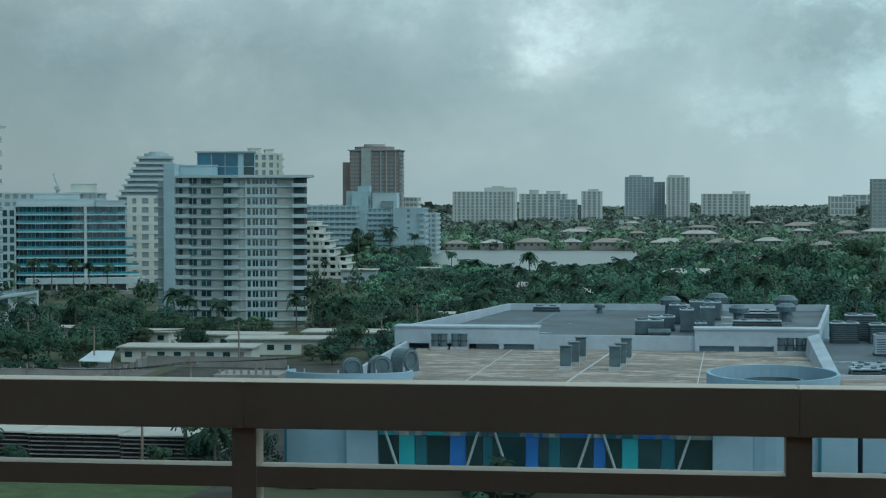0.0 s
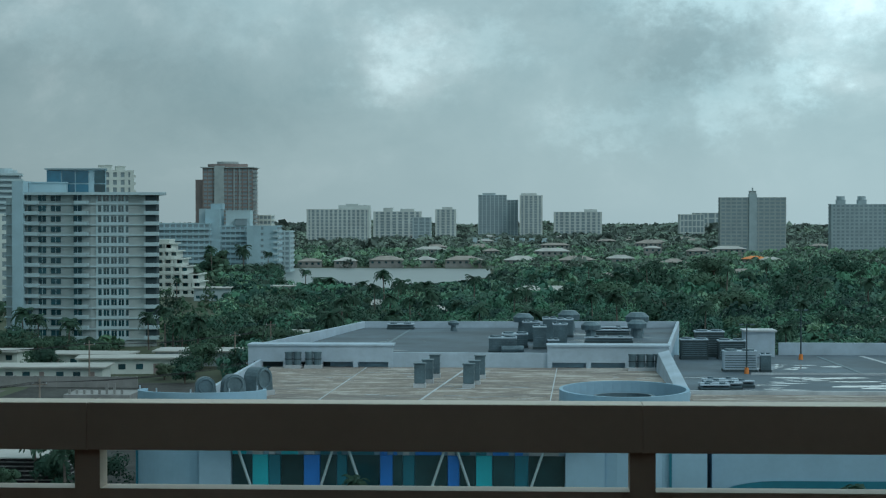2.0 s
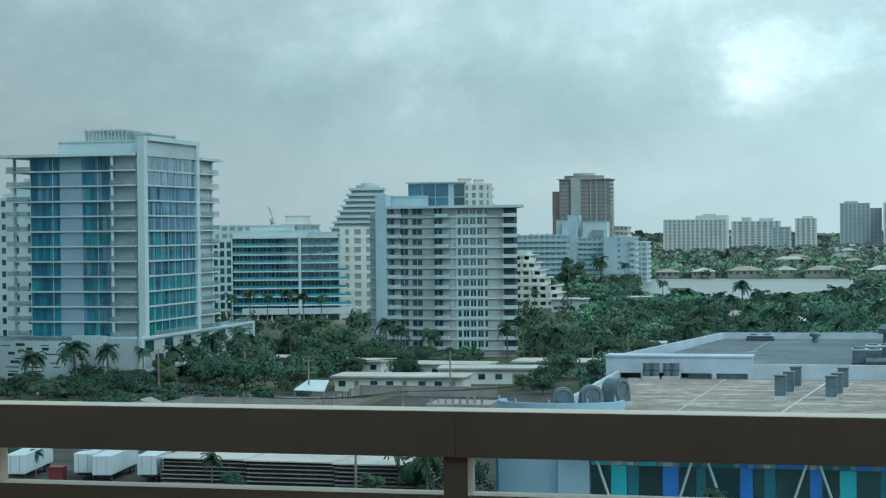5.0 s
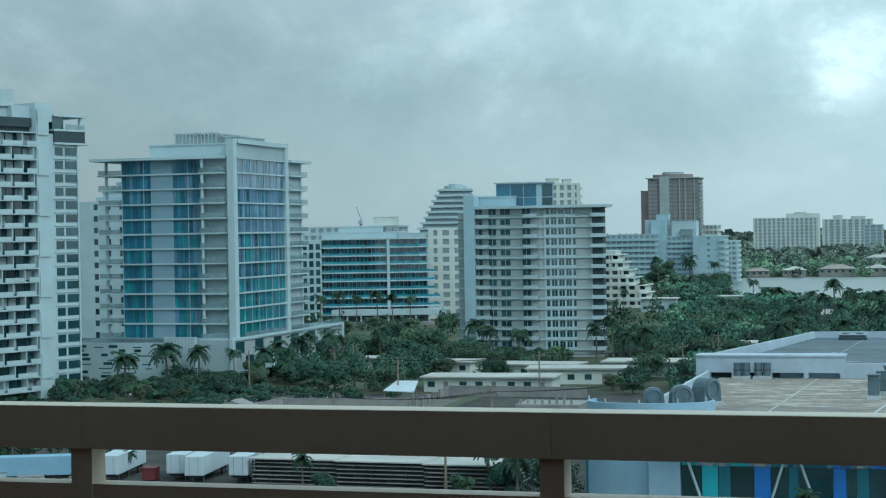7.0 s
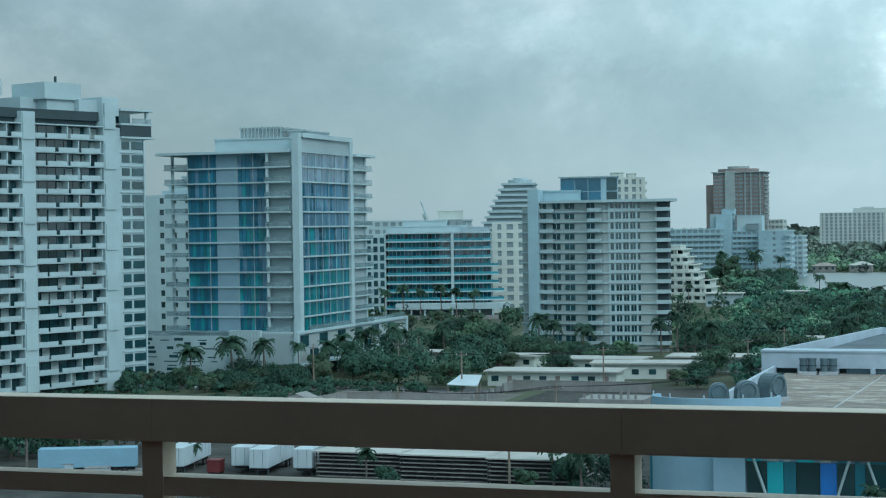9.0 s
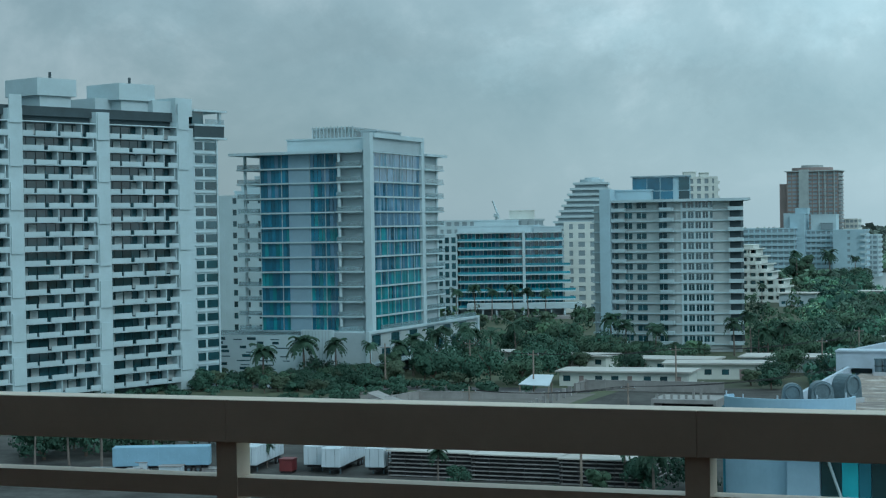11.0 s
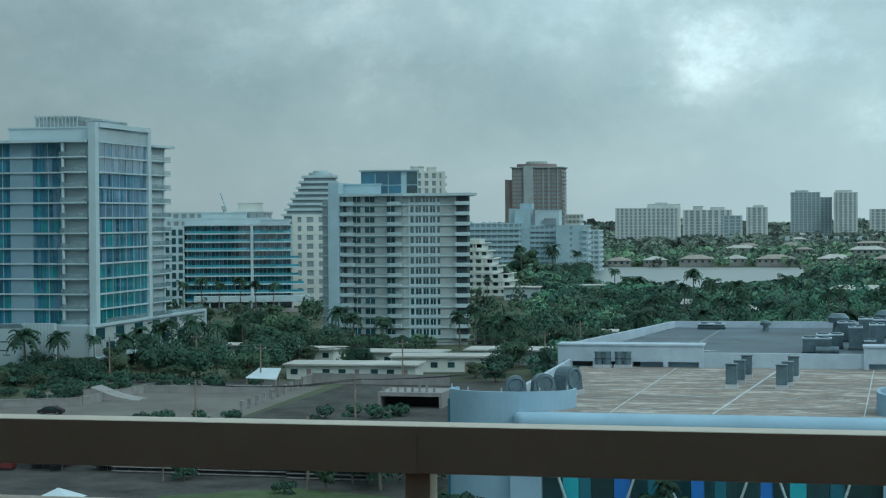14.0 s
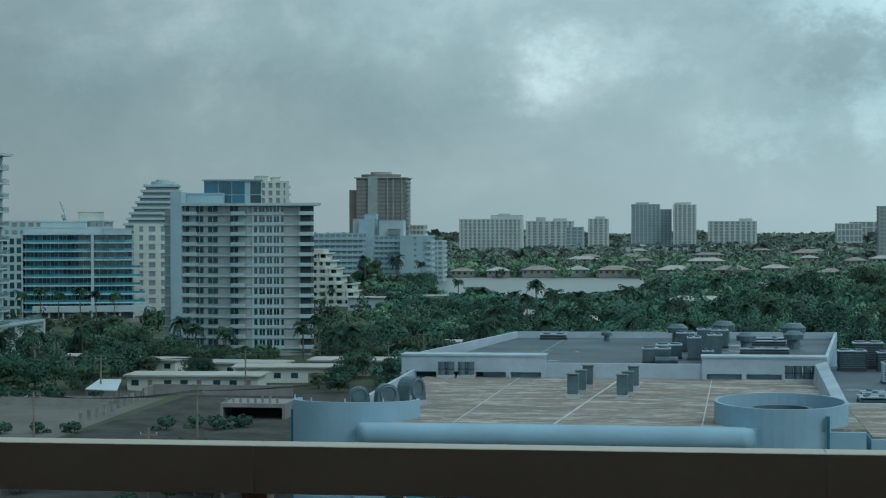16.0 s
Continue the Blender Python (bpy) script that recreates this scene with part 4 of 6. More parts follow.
def ring_wall(cx, cy_, r, z0, z1, thick, a0=0, a1=360, drop=0.0):
    """A round wall with an open top, its rim falling by drop towards the back."""
    bm, n = bmesh.new(), 40
    o = [[], [], [], []]
    for i in range(n + 1):
        a = radians(a0 + (a1 - a0) * i / n)
        zz = z1 - drop * (0.5 + 0.5 * math.sin(a))
        for k, (rad, z) in enumerate(((r, z0), (r, zz), (r - thick, zz), (r - thick, z0))):
            o[k].append(bm.verts.new((cx + rad * math.cos(a), cy_ + rad * math.sin(a), z)))
    for i in range(n):
        for k in range(3):
            bm.faces.new((o[k][i], o[k][i + 1], o[k + 1][i + 1], o[k + 1][i]))
    for f in bm.faces:
        f.smooth = False
    return bm


part("round_wall", ring_wall(-38.9, 210, 7.6, 0, 12.9, 0.4, 165, 375, drop=0.6), M["mallblue"], mall)
part("round_base", prism(bmesh.new(), round_pts(-38.9, 210, 7.2, 32), 0, 10.46), M["mallblue"], mall)
for k in range(5):
    an = radians(200 + k * 35)
    part("rim_post", bar(bmesh.new(), (-38.9 + 7.4 * math.cos(an), 210 + 7.4 * math.sin(an), 12.6), (-38.9 + 7.4 * math.cos(an), 210 + 7.4 * math.sin(an), 13.3), 0.09, 6), M["mallpara"], mall)
part("round_wall", ring_wall(11, 208.5, 7.6, 0, 12.8, 0.4, drop=-0.5), M["mallblue"], mall)
part("round_roof", prism(bmesh.new(), round_pts(11, 208.5, 7.2, 32), 10.52, 11.2), M["darkdeck"], mall)
part("roof_ring", ring_wall(11, 209, 3.6, 11.2, 12.2, 0.4), M["steel"], mall)
part("seam", box(bmesh.new(), 15.7, 16.0, 201.6, 202.4, 0, 12.0), M["dkteal"], mall)
part("seam", box(bmesh.new(), -46.4, -46.1, 207.6, 208.2, 0, 11.5), M["dkteal"], mall)


def bull(x0, x1, y, z0, z1, r):
    """A long swollen parapet with round ends."""
    bm, prof, rings = bmesh.new(), [], []
    n, h = 12, (z1 - z0) / 2
    for i in range(n + 1):
        a = -math.pi / 2 + math.pi * i / n
        prof.append((-r * max(math.cos(a), 0) ** 0.7, (z0 + z1) / 2 + h * math.sin(a)))
    prof += [(0.6, z1), (0.6, z0)]
    m = 8
    for e, x in ((-1, x0), (1, x1)):
        for i in range(m + 1):
            a = math.pi / 2 * (i / m if e < 0 else 1 - i / m)
            s, c = math.sin(a), math.cos(a)
            rings.append([bm.verts.new((x + e * c * r, y + r + (py - r) * max(s, 0.15), (z0 + z1) / 2 + (pz - (z0 + z1) / 2) * max(s, 0.3) ** 0.5)) for py, pz in prof])
    for a, b in zip(rings, rings[1:]):
        for i in range(len(prof)):
            j = (i + 1) % len(prof)
            bm.faces.new((a[i], a[j], b[j], b[i])).smooth = True
    bm.faces.new(rings[0]); bm.faces.new(rings[-1][::-1])
    bmesh.ops.recalc_face_normals(bm, faces=bm.faces[:])
    return bm


part("bullnose_parapet", bull(-35.5, 6.2, 199.4, 8.4, 10.9, 1.6), M["mallblue"], mall, "swollen pale blue parapet")
part("parapet", box(bmesh.new(), -37, 8, 200.9, 203.0, 8.0, 10.6), M["mallblue"], mall)
# solid dark strip drawn as the shade below the bullnose
part("shadow_gap", box(bmesh.new(), -33, 4, 198.6, 199.4, 8.25, 8.45), M["dkteal"], mall)

# striped glazing under the bullnose
PANEL = [(-33.9, -31.7, "glass"), (-31.6, -29.8, "teal"), (-29.7, -28.4, "dkteal"), (-28.3, -25.8, "glass"), (-25.7, -23.9, "blue"), (-23.8, -22.0, "glass"),
         (-21.9, -20.8, "dkteal"), (-20.7, -17.1, "glass"), (-17.0, -15.6, "blue"), (-15.5, -14.5, "glass"), (-14.4, -13.1, "dkteal"), (-13.0, -9.4, "glass"),
         (-9.3, -8.0, "blue"), (-7.9, -6.2, "glass"), (-6.1, -4.3, "teal"), (-4.2, -1.8, "glass"), (-1.7, -0.2, "dkteal"), (-0.1, 3.9, "glass")]
for a, b, m in PANEL:
    part("facade_panel", box(bmesh.new(), a, b, 201.6, 202.0, 0.3, 6.0), M[m], mall)
    part("band_panel", box(bmesh.new(), a, b - 0.6, 201.55, 202.0, 6.05, 6.9), M[rs.choice(("teal", "dkteal", "blue", "wet", "dkteal"))], mall)
    part("fascia_panel", box(bmesh.new(), a, b, 201.6, 202.0, 6.95, 7.95), M["dkteal"], mall)
for xa, xb in ((-33.2, -31.0), (-22.3, -24.4), (-20.6, -18.4), (-9.6, -11.8), (-8.3, -6.1), (1.6, -0.6)):
    part("brace", bar(bmesh.new(), (xa, 200.9, 6.9), (xb, 200.9, 0.4), 0.17, 6), M["white"], mall, "white slanted brace")
part("end_pier", box(bmesh.new(), -37.6, -34.0, 200.9, 202.0, 0, 8.4), M["mallblue"], mall)
part("end_pier", box(bmesh.new(), 4.0, 8.4, 200.9, 202.0, 0, 8.4), M["mallblue"], mall)

# upper storey and its roof
part("upper_wall", prism(bmesh.new(), [(-20.4, 268), (20.5, 268), (28, 337), (-31.5, 334), (-40, 269)], 0, 12.0), M["mallblue"], mall)
part("upper_roof", prism(bmesh.new(), [(-20.4, 268.2), (20.2, 268.2), (27.6, 336.6), (-31.2, 333.6), (-39.6, 269.2)], 12.0, 12.3), M["darkdeck"], mall, "dark grey membrane roof")


def wall_line(p, q, z0, z1, thick=0.5):
    d = Vector((q[0] - p[0], q[1] - p[1])); n = Vector((-d.y, d.x)).normalized() * thick / 2
    return prism(bmesh.new(), [(p[0] - n.x, p[1] - n.y), (q[0] - n.x, q[1] - n.y), (q[0] + n.x, q[1] + n.y), (p[0] + n.x, p[1] + n.y)][::1], z0, z1)


for p, q in (((-42.5, 270), (-31.2, 334)), ((-31.2, 334), (27.8, 337)), ((27.8, 337), (20.6, 268))):
    part("parapet", wall_line(p, q, 11.9, 13.5), M["mallpara"], mall)
for x0, x1, n in ((-42.5, -20.6, 4), (2.6, 20.7, 3)):
    part("screen_wall", box(bmesh.new(), x0, x1, 267.0, 267.6, 11.3, 13.7), M["mallpara"], mall)
    part("screen_cap", box(bmesh.new(), x0 - 0.1, x1 + 0.1, 266.8, 271.0, 13.7, 13.95), M["mallpara"], mall)
    for k in range(n + 1):
        xx = x0 + (x1 - x0 - 0.7) * k / n
        part("screen_leg", box(bmesh.new(), xx, xx + 0.7, 266.9, 268.4, 10.5, 11.3), M["mallpara"], mall)
    # dark sheet behind the legs stands for shade in the open gap
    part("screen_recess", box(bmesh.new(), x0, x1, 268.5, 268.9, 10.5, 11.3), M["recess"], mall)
part("low_parapet", box(bmesh.new(), -20.6, 2.6, 267.3, 268.0, 10.5, 12.7), M["mallpara"], mall)
part("side_parapet", wall_line((-40.2, 222), (-40.6, 268), 10.3, 11.6), M["mallpara"], mall)
sb = bmesh.new()
for x0, x1 in ((18.4, 20.3),):
    v = [sb.verts.new(p) for p in ((x0, 226, 10.4), (x1, 226, 10.4), (x1, 262, 10.4), (x0, 262, 10.4), (x0 + 0.3, 226, 10.7), (x1, 226, 10.9), (x1, 262, 13.6), (x0 + 0.3, 262, 13.2))]
    for q in ((3, 2, 1, 0), (4, 5, 6, 7), (0, 1, 5, 4), (1, 2, 6, 5), (2, 3, 7, 6), (3, 0, 4, 7)):
        sb.faces.new([v[i] for i in q])
part("ramp_parapet", sb, M["mallpara"], mall, "rising pale parapet")

# roof seams and pale coating patches
for k, xx in enumerate((-25, -11.2, 3.5)):
    part("roof_seam", wall_line((xx - 1.5 if k != 1 else -14.8, 204), (xx + 0.5 if k != 1 else -9.4, 266), 10.5, 10.56, 0.3 if k == 1 else 0.14), M["wet"], mall)
pr = random.Random(21)


def patch(cx, cy_, rx, ry, z):
    n = 14
    return prism(bmesh.new(), [(cx + rx * math.cos(2 * math.pi * i / n) * pr.uniform(0.55, 1.15), cy_ + ry * math.sin(2 * math.pi * i / n) * pr.uniform(0.5, 1.2)) for i in range(n)], z, z + 0.03)


for k in range(46):
    part("roof_patch", patch(pr.uniform(-34, 17), pr.uniform(207, 262), pr.uniform(0.3, 2.0), pr.uniform(0.12, 0.4), 10.5 + 0.004 * (k % 5)), M["wet" if k % 3 else "concrete"], mall)
for k in range(14):
    part("roof_patch", patch(pr.uniform(8, 16), 280 + k * 3.6, pr.uniform(3, 6), pr.uniform(0.5, 1.2), 12.3 + 0.004 * (k % 4)), M["puddle"], mall)
for k in range(7):
    part("roof_patch", patch(pr.uniform(-26, -14), pr.uniform(274, 300), pr.uniform(0.4, 2.4), pr.uniform(0.15, 0.5), 12.3 + 0.004 * k), M["puddle"], mall)
for xx in (-24, 12):
    part("roof_seam", wall_line((xx, 275), (xx + 2, 332), 12.3, 12.34, 0.5), M["steel"], mall)

# east wing
part("wing_wall", box(bmesh.new(), 20.8, 130, 204.5, 308, 0, 9.2), M["mallblue"], mall)
part("wing_roof", box(bmesh.new(), 21, 130, 239, 307, 9.2, 9.5), M["darkdeck"], mall, "wet dark membrane roof")
part("wing_roof", box(bmesh.new(), 21, 130, 205, 238.4, 9.2, 9.45), M["deck"], mall)
part("wing_curb", box(bmesh.new(), 21, 130, 238.4, 239, 9.2, 9.95), M["wet"], mall)
part("wing_curb", box(bmesh.new(), 33, 130, 268.0, 268.4, 9.5, 9.8), M["wet"], mall)
part("wing_parapet", box(bmesh.new(), 42.5, 130, 307, 307.8, 8, 11.6), M["mallpara"], mall)
part("wing_seam", wall_line((50, 270), (48.5, 304), 9.5, 9.56, 0.6), M["steel"], mall)
part("wing_seam", wall_line((62, 240), (56, 305), 9.5, 9.56, 0.8), M["wet"], mall)
part("wing_arch", prism(bmesh.new(), [(21.2, 204.3), (60, 204.3), (60, 204.46), (21.2, 204.46)], 0, 1.6), M["dkteal"], mall)
ab = bmesh.new()
pts = [(22 + 7 * (1 - math.cos(a)), 204.2, 1.6 + 1.4 * math.sin(a)) for a in [math.pi / 2 * i / 8 for i in range(9)]] + [(60, 204.2, 3.0), (60, 204.2, 1.61), (22, 204.2, 1.61)]
fr = [ab.verts.new(p) for p in pts]; bk = [ab.verts.new((p[0], 204.46, p[2])) for p in pts]
ab.faces.new(fr); ab.faces.new(bk[::-1])
for i in range(len(fr)):
    j = (i + 1) % len(fr)
    ab.faces.new((fr[j], fr[i], bk[i], bk[j]))
part("wing_arch", ab, M["dkteal"], mall, "dark blue arched entrance band")
for cx, cyy, rx, ry in ((43, 262, 5, 1.5), (38, 258, 2.5, 0.9), (50, 256, 4, 1.2), (49, 249, 4.5, 2.2), (34, 252, 5, 0.9), (30, 246, 4, 0.8), (38, 280, 3, 2.5), (43, 284, 3, 2), (60, 250, 5, 1.6), (33, 243, 4, 0.8), (57, 262, 5, 1.2), (27, 262, 2.5, 1.0)):
    for k in range(5):
        part("puddle", patch(cx + pr.uniform(-5, 5), cyy + pr.uniform(-2.5, 2.5), rx * pr.uniform(0.3, 0.8), ry * pr.uniform(0.4, 0.9), 9.5 + 0.004 * k), M["puddle"], mall)


# ---- rooftop machines ----
def roof_vent(x, y, z, h=3.2, label="tall grey sheet-metal roof vent on a pale curb"):
    t = thing("roof_vent", label, "vent", x, y, z, group="roof vents")
    part("curb", box(bmesh.new(), -0.8, 0.8, -0.8, 0.8, 0, 0.55), M["wet"], t)
    b = box(bmesh.new(), -0.72, 0.72, -0.7, 0.7, 0.55, h)
    bmesh.ops.bevel(b, geom=b.edges[:], offset=0.08, segments=1, affect="EDGES")
    part("duct", b, M["steel"], t)
    part("flange", box(bmesh.new(), -0.78, 0.78, -0.76, 0.76, h * 0.62, h * 0.62 + 0.12), M["steel"], t)
    part("cap", box(bmesh.new(), -0.82, 0.82, -0.8, 0.8, h, h + 0.14), M["steel"], t)


for x, y in ((-14.6, 235.8), (-13.9, 242.0), (-13.4, 250.7), (-8.1, 235.5), (-7.5, 240.5), (-7.0, 249.6)):
    roof_vent(x, y, 10.5, 3.1)


def fan_housing(x, y, z, s=1.0, rz=0):
    t = thing("exhaust_fan", "grey scroll-shaped exhaust fan with a curved hood", "fan", x, y, z, rz, group="exhaust fans")
    part("base", box(bmesh.new(), -1.5 * s, 1.5 * s, -1 * s, 1 * s, 0, 0.5 * s), M["wet"], t)
    bm = bmesh.new()
    prof = [(-1.4 * s, 0.5 * s)] + [(1.3 * s * math.cos(a), 1.7 * s + 1.2 * s * math.sin(a)) for a in [math.pi * (1 - i / 10) for i in range(11)]] + [(1.4 * s, 0.5 * s)]
    f, b = [bm.verts.new((px, -0.8 * s, pz)) for px, pz in prof], [bm.verts.new((px, 0.8 * s, pz)) for px, pz in prof]
    bm.faces.new(f); bm.faces.new(b[::-1])
    for i in range(len(prof)):
        j = (i + 1) % len(prof)
        bm.faces.new((f[j], f[i], b[i], b[j]))
    part("hood", bm, M["steel"], t)
    part("inlet_ring", ring_pipe(s), M["steel"], t)


def ring_pipe(s):
    bm, n, k = bmesh.new(), 16, 6
    rings = []
    for i in range(n):
        a = 2 * math.pi * i / n
        rings.append([bm.verts.new(((0.95 + 0.13 * math.cos(2 * math.pi * j / k)) * s * math.cos(a), -0.85 * s + 0.13 * s * math.sin(2 * math.pi * j / k), 1.7 * s + (0.95 + 0.13 * math.cos(2 * math.pi * j / k)) * s * math.sin(a))) for j in range(k)])
    for i in range(n):
        for j in range(k):
            bm.faces.new((rings[i][j], rings[(i + 1) % n][j], rings[(i + 1) % n][(j + 1) % k], rings[i][(j + 1) % k]))
    return bm


fan_housing(-36.9, 220, 10.5, 1.05, 25); fan_housing(-34.4, 224, 10.5, 1.25, 60); fan_housing(-40.3, 219.5, 10.5, 0.95, 15)


def condenser(x, y, z, w, d, h, label="boxy grey rooftop air-conditioning unit", m="steel"):
    t = thing("air_conditioner", label, "air conditioner", x, y, z, group="rooftop air conditioners")
    part("curb", box(bmesh.new(), -w / 2, w / 2, -d / 2, d / 2, 0, 0.35), M["recess"], t)
    b = box(bmesh.new(), -w / 2 + 0.1, w / 2 - 0.1, -d / 2 + 0.1, d / 2 - 0.1, 0.35, h)
    part("casing", b, M[m], t)
    part("lid", box(bmesh.new(), -w / 2, w / 2, -d / 2, d / 2, h, h + 0.18), M["mallpara"], t)
    n = max(2, int(h / 0.45))
    for k in range(n):
        part("louvre", box(bmesh.new(), -w / 2 + 0.3, w / 2 - 0.3, -d / 2 + 0.02, -d / 2 + 0.1, 0.6 + k * (h - 0.8) / n, 0.6 + k * (h - 0.8) / n + 0.14), M["steel"], t)
    for k in range(2):
        part("fan_cowl", prism(bmesh.new(), round_pts(-w / 4 + k * w / 2, 0, min(w / 5, d / 3), 12), h + 0.18, h + 0.42), M["steel"], t)


def fan_stack(x, y, z):
    t = thing("condenser_fan", "grey round condenser fans on a pale plinth", "fan", x, y, z, group="condenser fans")
    part("plinth", box(bmesh.new(), -1.3, 1.3, -0.8, 0.8, 0, 0.5), M["wet"], t)
    for k in (-0.62, 0.62):
        part("drum", prism(bmesh.new(), round_pts(k, 0, 0.58, 12), 0.5, 2.2), M["steel"], t)
        part("drum_band", prism(bmesh.new(), round_pts(k, 0, 0.64, 12), 1.3, 1.45), M["recess"], t)
        part("drum_top", prism(bmesh.new(), round_pts(k, 0, 0.66, 12), 2.2, 2.45), M["steel"], t)


for x, y in ((-35.4, 265.0), (-32.4, 265.2), (15.7, 263), (18.3, 263)):
    fan_stack(x, y, 10.5)


def mushroom(x, y, z, s=1.0, rz=0):
    t = thing("exhaust_cowl", "dark grey mushroom-headed exhaust cowl", "vent", x, y, z, rz, group="exhaust cowls")
    bm = bmesh.new()
    bar(bm, (0, 0, 0), (0, 0, 1.7 * s), 1.0 * s, 12, 0.8 * s)
    part("neck", bm, M["steel"], t)
    part("head", bar(bmesh.new(), (0, 0, 1.7 * s), (0, 0, 2.5 * s), 1.6 * s, 14, 1.7 * s), M["steel"], t)
    part("dome", bar(bmesh.new(), (0, 0, 2.5 * s), (0, 0, 3.1 * s), 1.7 * s, 14, 1.0 * s), M["steel"], t)


mushroom(10.3, 303, 12.3, 1.0); mushroom(18.4, 308, 12.3, 1.0); mushroom(19, 318, 12.3, 1.25); mushroom(7.1, 327, 12.3, 1.2); mushroom(-1.2, 322, 12.3, 1.1); mushroom(-14, 326, 12.3, 0.6)
for x, y, w, d, h in ((-4.2, 274, 4.4, 3, 2.6), (-2.4, 285, 4.2, 4, 2.4), (1.5, 282, 2.2, 3, 4.0), (3.2, 296, 2.4, 3, 4.6), (4.8, 286, 2.4, 3, 4.2), (0.2, 300, 3, 3, 3.6), (6.0, 310, 3, 3, 3.5), (3.6, 276, 1.8, 2, 2.0), (14.0, 316, 7, 1.2, 0.9), (13, 296, 8, 1.2, 0.9), (14, 324, 8, 1.2, 0.9), (-24, 330, 5, 2, 1.0)):
    condenser(x, y, 12.3, w, d, h * 0.85)
part("duct_elbow", bar(bmesh.new(), (-4.4, 272.2, 12.9), (-1.0, 272.6, 12.9), 0.55, 10), M["steel"], thing("roof_duct", "grey round duct beside the rooftop units", "duct", 0, 0, 0))
for x, y, w, d, h in ((27.2, 298, 4.6, 3, 3.2), (33.4, 298, 4.6, 3, 3.0), (30.2, 303, 5.0, 3, 4.2)):
    condenser(x, y, 9.5, w, d, h, "dark grey rooftop chiller with a pale top", "recess")
t = thing("stair_house", "white plastered roof stair house", "roof hut", 38.8, 306, 9.5)
part("wall", box(bmesh.new(), -2.5, 2.5, -3, 2, 0, 4.2), M["mallpara"], t); part("roof", box(bmesh.new(), -2.8, 2.8, -3.3, 2.3, 4.2, 4.5), M["wet"], t)
condenser(32.0, 274.5, 9.5, 5.2, 3.0, 3.0, "white rooftop unit with a grey side duct", "mallpara"); condenser(35.9, 274, 9.5, 1.7, 2, 2.5)
for x, y, w in ((26.5, 251, 5), (26, 245, 6), (27.5, 248, 7), (25, 242.5, 4)):
    condenser(x, y, 9.5, w, 1.2, 0.8, "low grey pipe rack on the wet roof")


def lamp_pole(x, y, z, h):
    t = thing("lamp_pole", "thin dark lamp pole with an orange base", "lamp pole", x, y, z, group="lamp poles")
    part("base", bar(bmesh.new(), (0, 0, 0), (0, 0, 0.9), 0.38, 10, 0.3), M["orange"], t, "orange painted base")
    part("pole", bar(bmesh.new(), (0, 0, 0.9), (0, 0, h), 0.13, 8, 0.09), M["recess"], t)
    arm = part("arm", bar(bmesh.new(), (-0.8, 0, h), (0.8, 0, h), 0.06), M["recess"], t)
    for s in (-1, 1):
        part("lamp_head", box(bmesh.new(), s * 0.8 - 0.35, s * 0.8 + 0.35, -0.2, 0.2, h - 0.08, h + 0.1), M["steel"], arm)


lamp_pole(32.6, 270.2, 9.5, 7.4); lamp_pole(44.8, 297.5, 9.5, 8.2)


# ---- yard: trailers, racks, walls, poles ----
def trailer(x, y, rz, m="trailer", L=13.0, label="white box trailer parked in the dirt yard"):
    t = thing("box_trailer", label, "trailer", x, y, 0, rz, group="box trailers")
    b = box(bmesh.new(), -1.3, 1.3, 0, L, 1.1, 3.7)
    bmesh.ops.bevel(b, geom=b.edges[:], offset=0.06, segments=1, affect="EDGES")
    part("box", b, M[m], t)
    for k in range(9):
        part("rib", box(bmesh.new(), 1.3, 1.33, 0.6 + k * L / 9.5, 0.7 + k * L / 9.5, 1.2, 3.6), M[m], t)
    part("chassis", box(bmesh.new(), -0.9, 0.9, 0.3, L - 0.3, 0.75, 1.1), M["black"], t)
    for s in (-1.05, 1.05):
        for yy in (L - 1.6, L - 2.9):
            w = part("wheel", bar(bmesh.new(), (s - 0.16, yy, 0.5), (s + 0.16, yy, 0.5), 0.5, 14), M["black"], t)
            part("hub", bar(bmesh.new(), (s - 0.17, yy, 0.5), (s + 0.17, yy, 0.5), 0.22, 10), M["steel"], w)
        part("landing_leg", box(bmesh.new(), s * 0.7 - 0.08, s * 0.7 + 0.08, 2.0, 2.2, 0, 0.76), M["steel"], t)
    for s in (-0.62, 0.62):
        door = part("door", box(bmesh.new(), s - 0.58, s + 0.58, -0.04, 0.0, 1.2, 3.6), M[m], t)
        part("latch_bar", bar(bmesh.new(), (s, -0.06, 1.2), (s, -0.06, 3.6), 0.025, 5), M["steel"], door)


trailer(-131.7, 210.8, -67, "bluebox", 13.2, "pale blue box trailer in the dirt yard")
trailer(-113.7, 215.6, 10); trailer(-101.7, 216.6, 8); trailer(-105.2, 218.4, 9); trailer(-95.9, 218, 8, L=8.0)
t = thing("skip_container", "red steel waste skip between the trailers", "skip", -108.6, 217.4, 0, 8)
part("body", prism(bmesh.new(), [(-0.9, -0.6), (0.9, -0.6), (0.9, 1.6), (-0.9, 1.6)], 0.35, 1.9), M["red"], t); part("rim", box(bmesh.new(), -1.0, 1.0, -0.7, 1.7, 1.9, 2.0), M["red"], t); part("skid", box(bmesh.new(), -0.8, 0.8, -0.5, 1.5, 0, 0.35), M["black"], t)


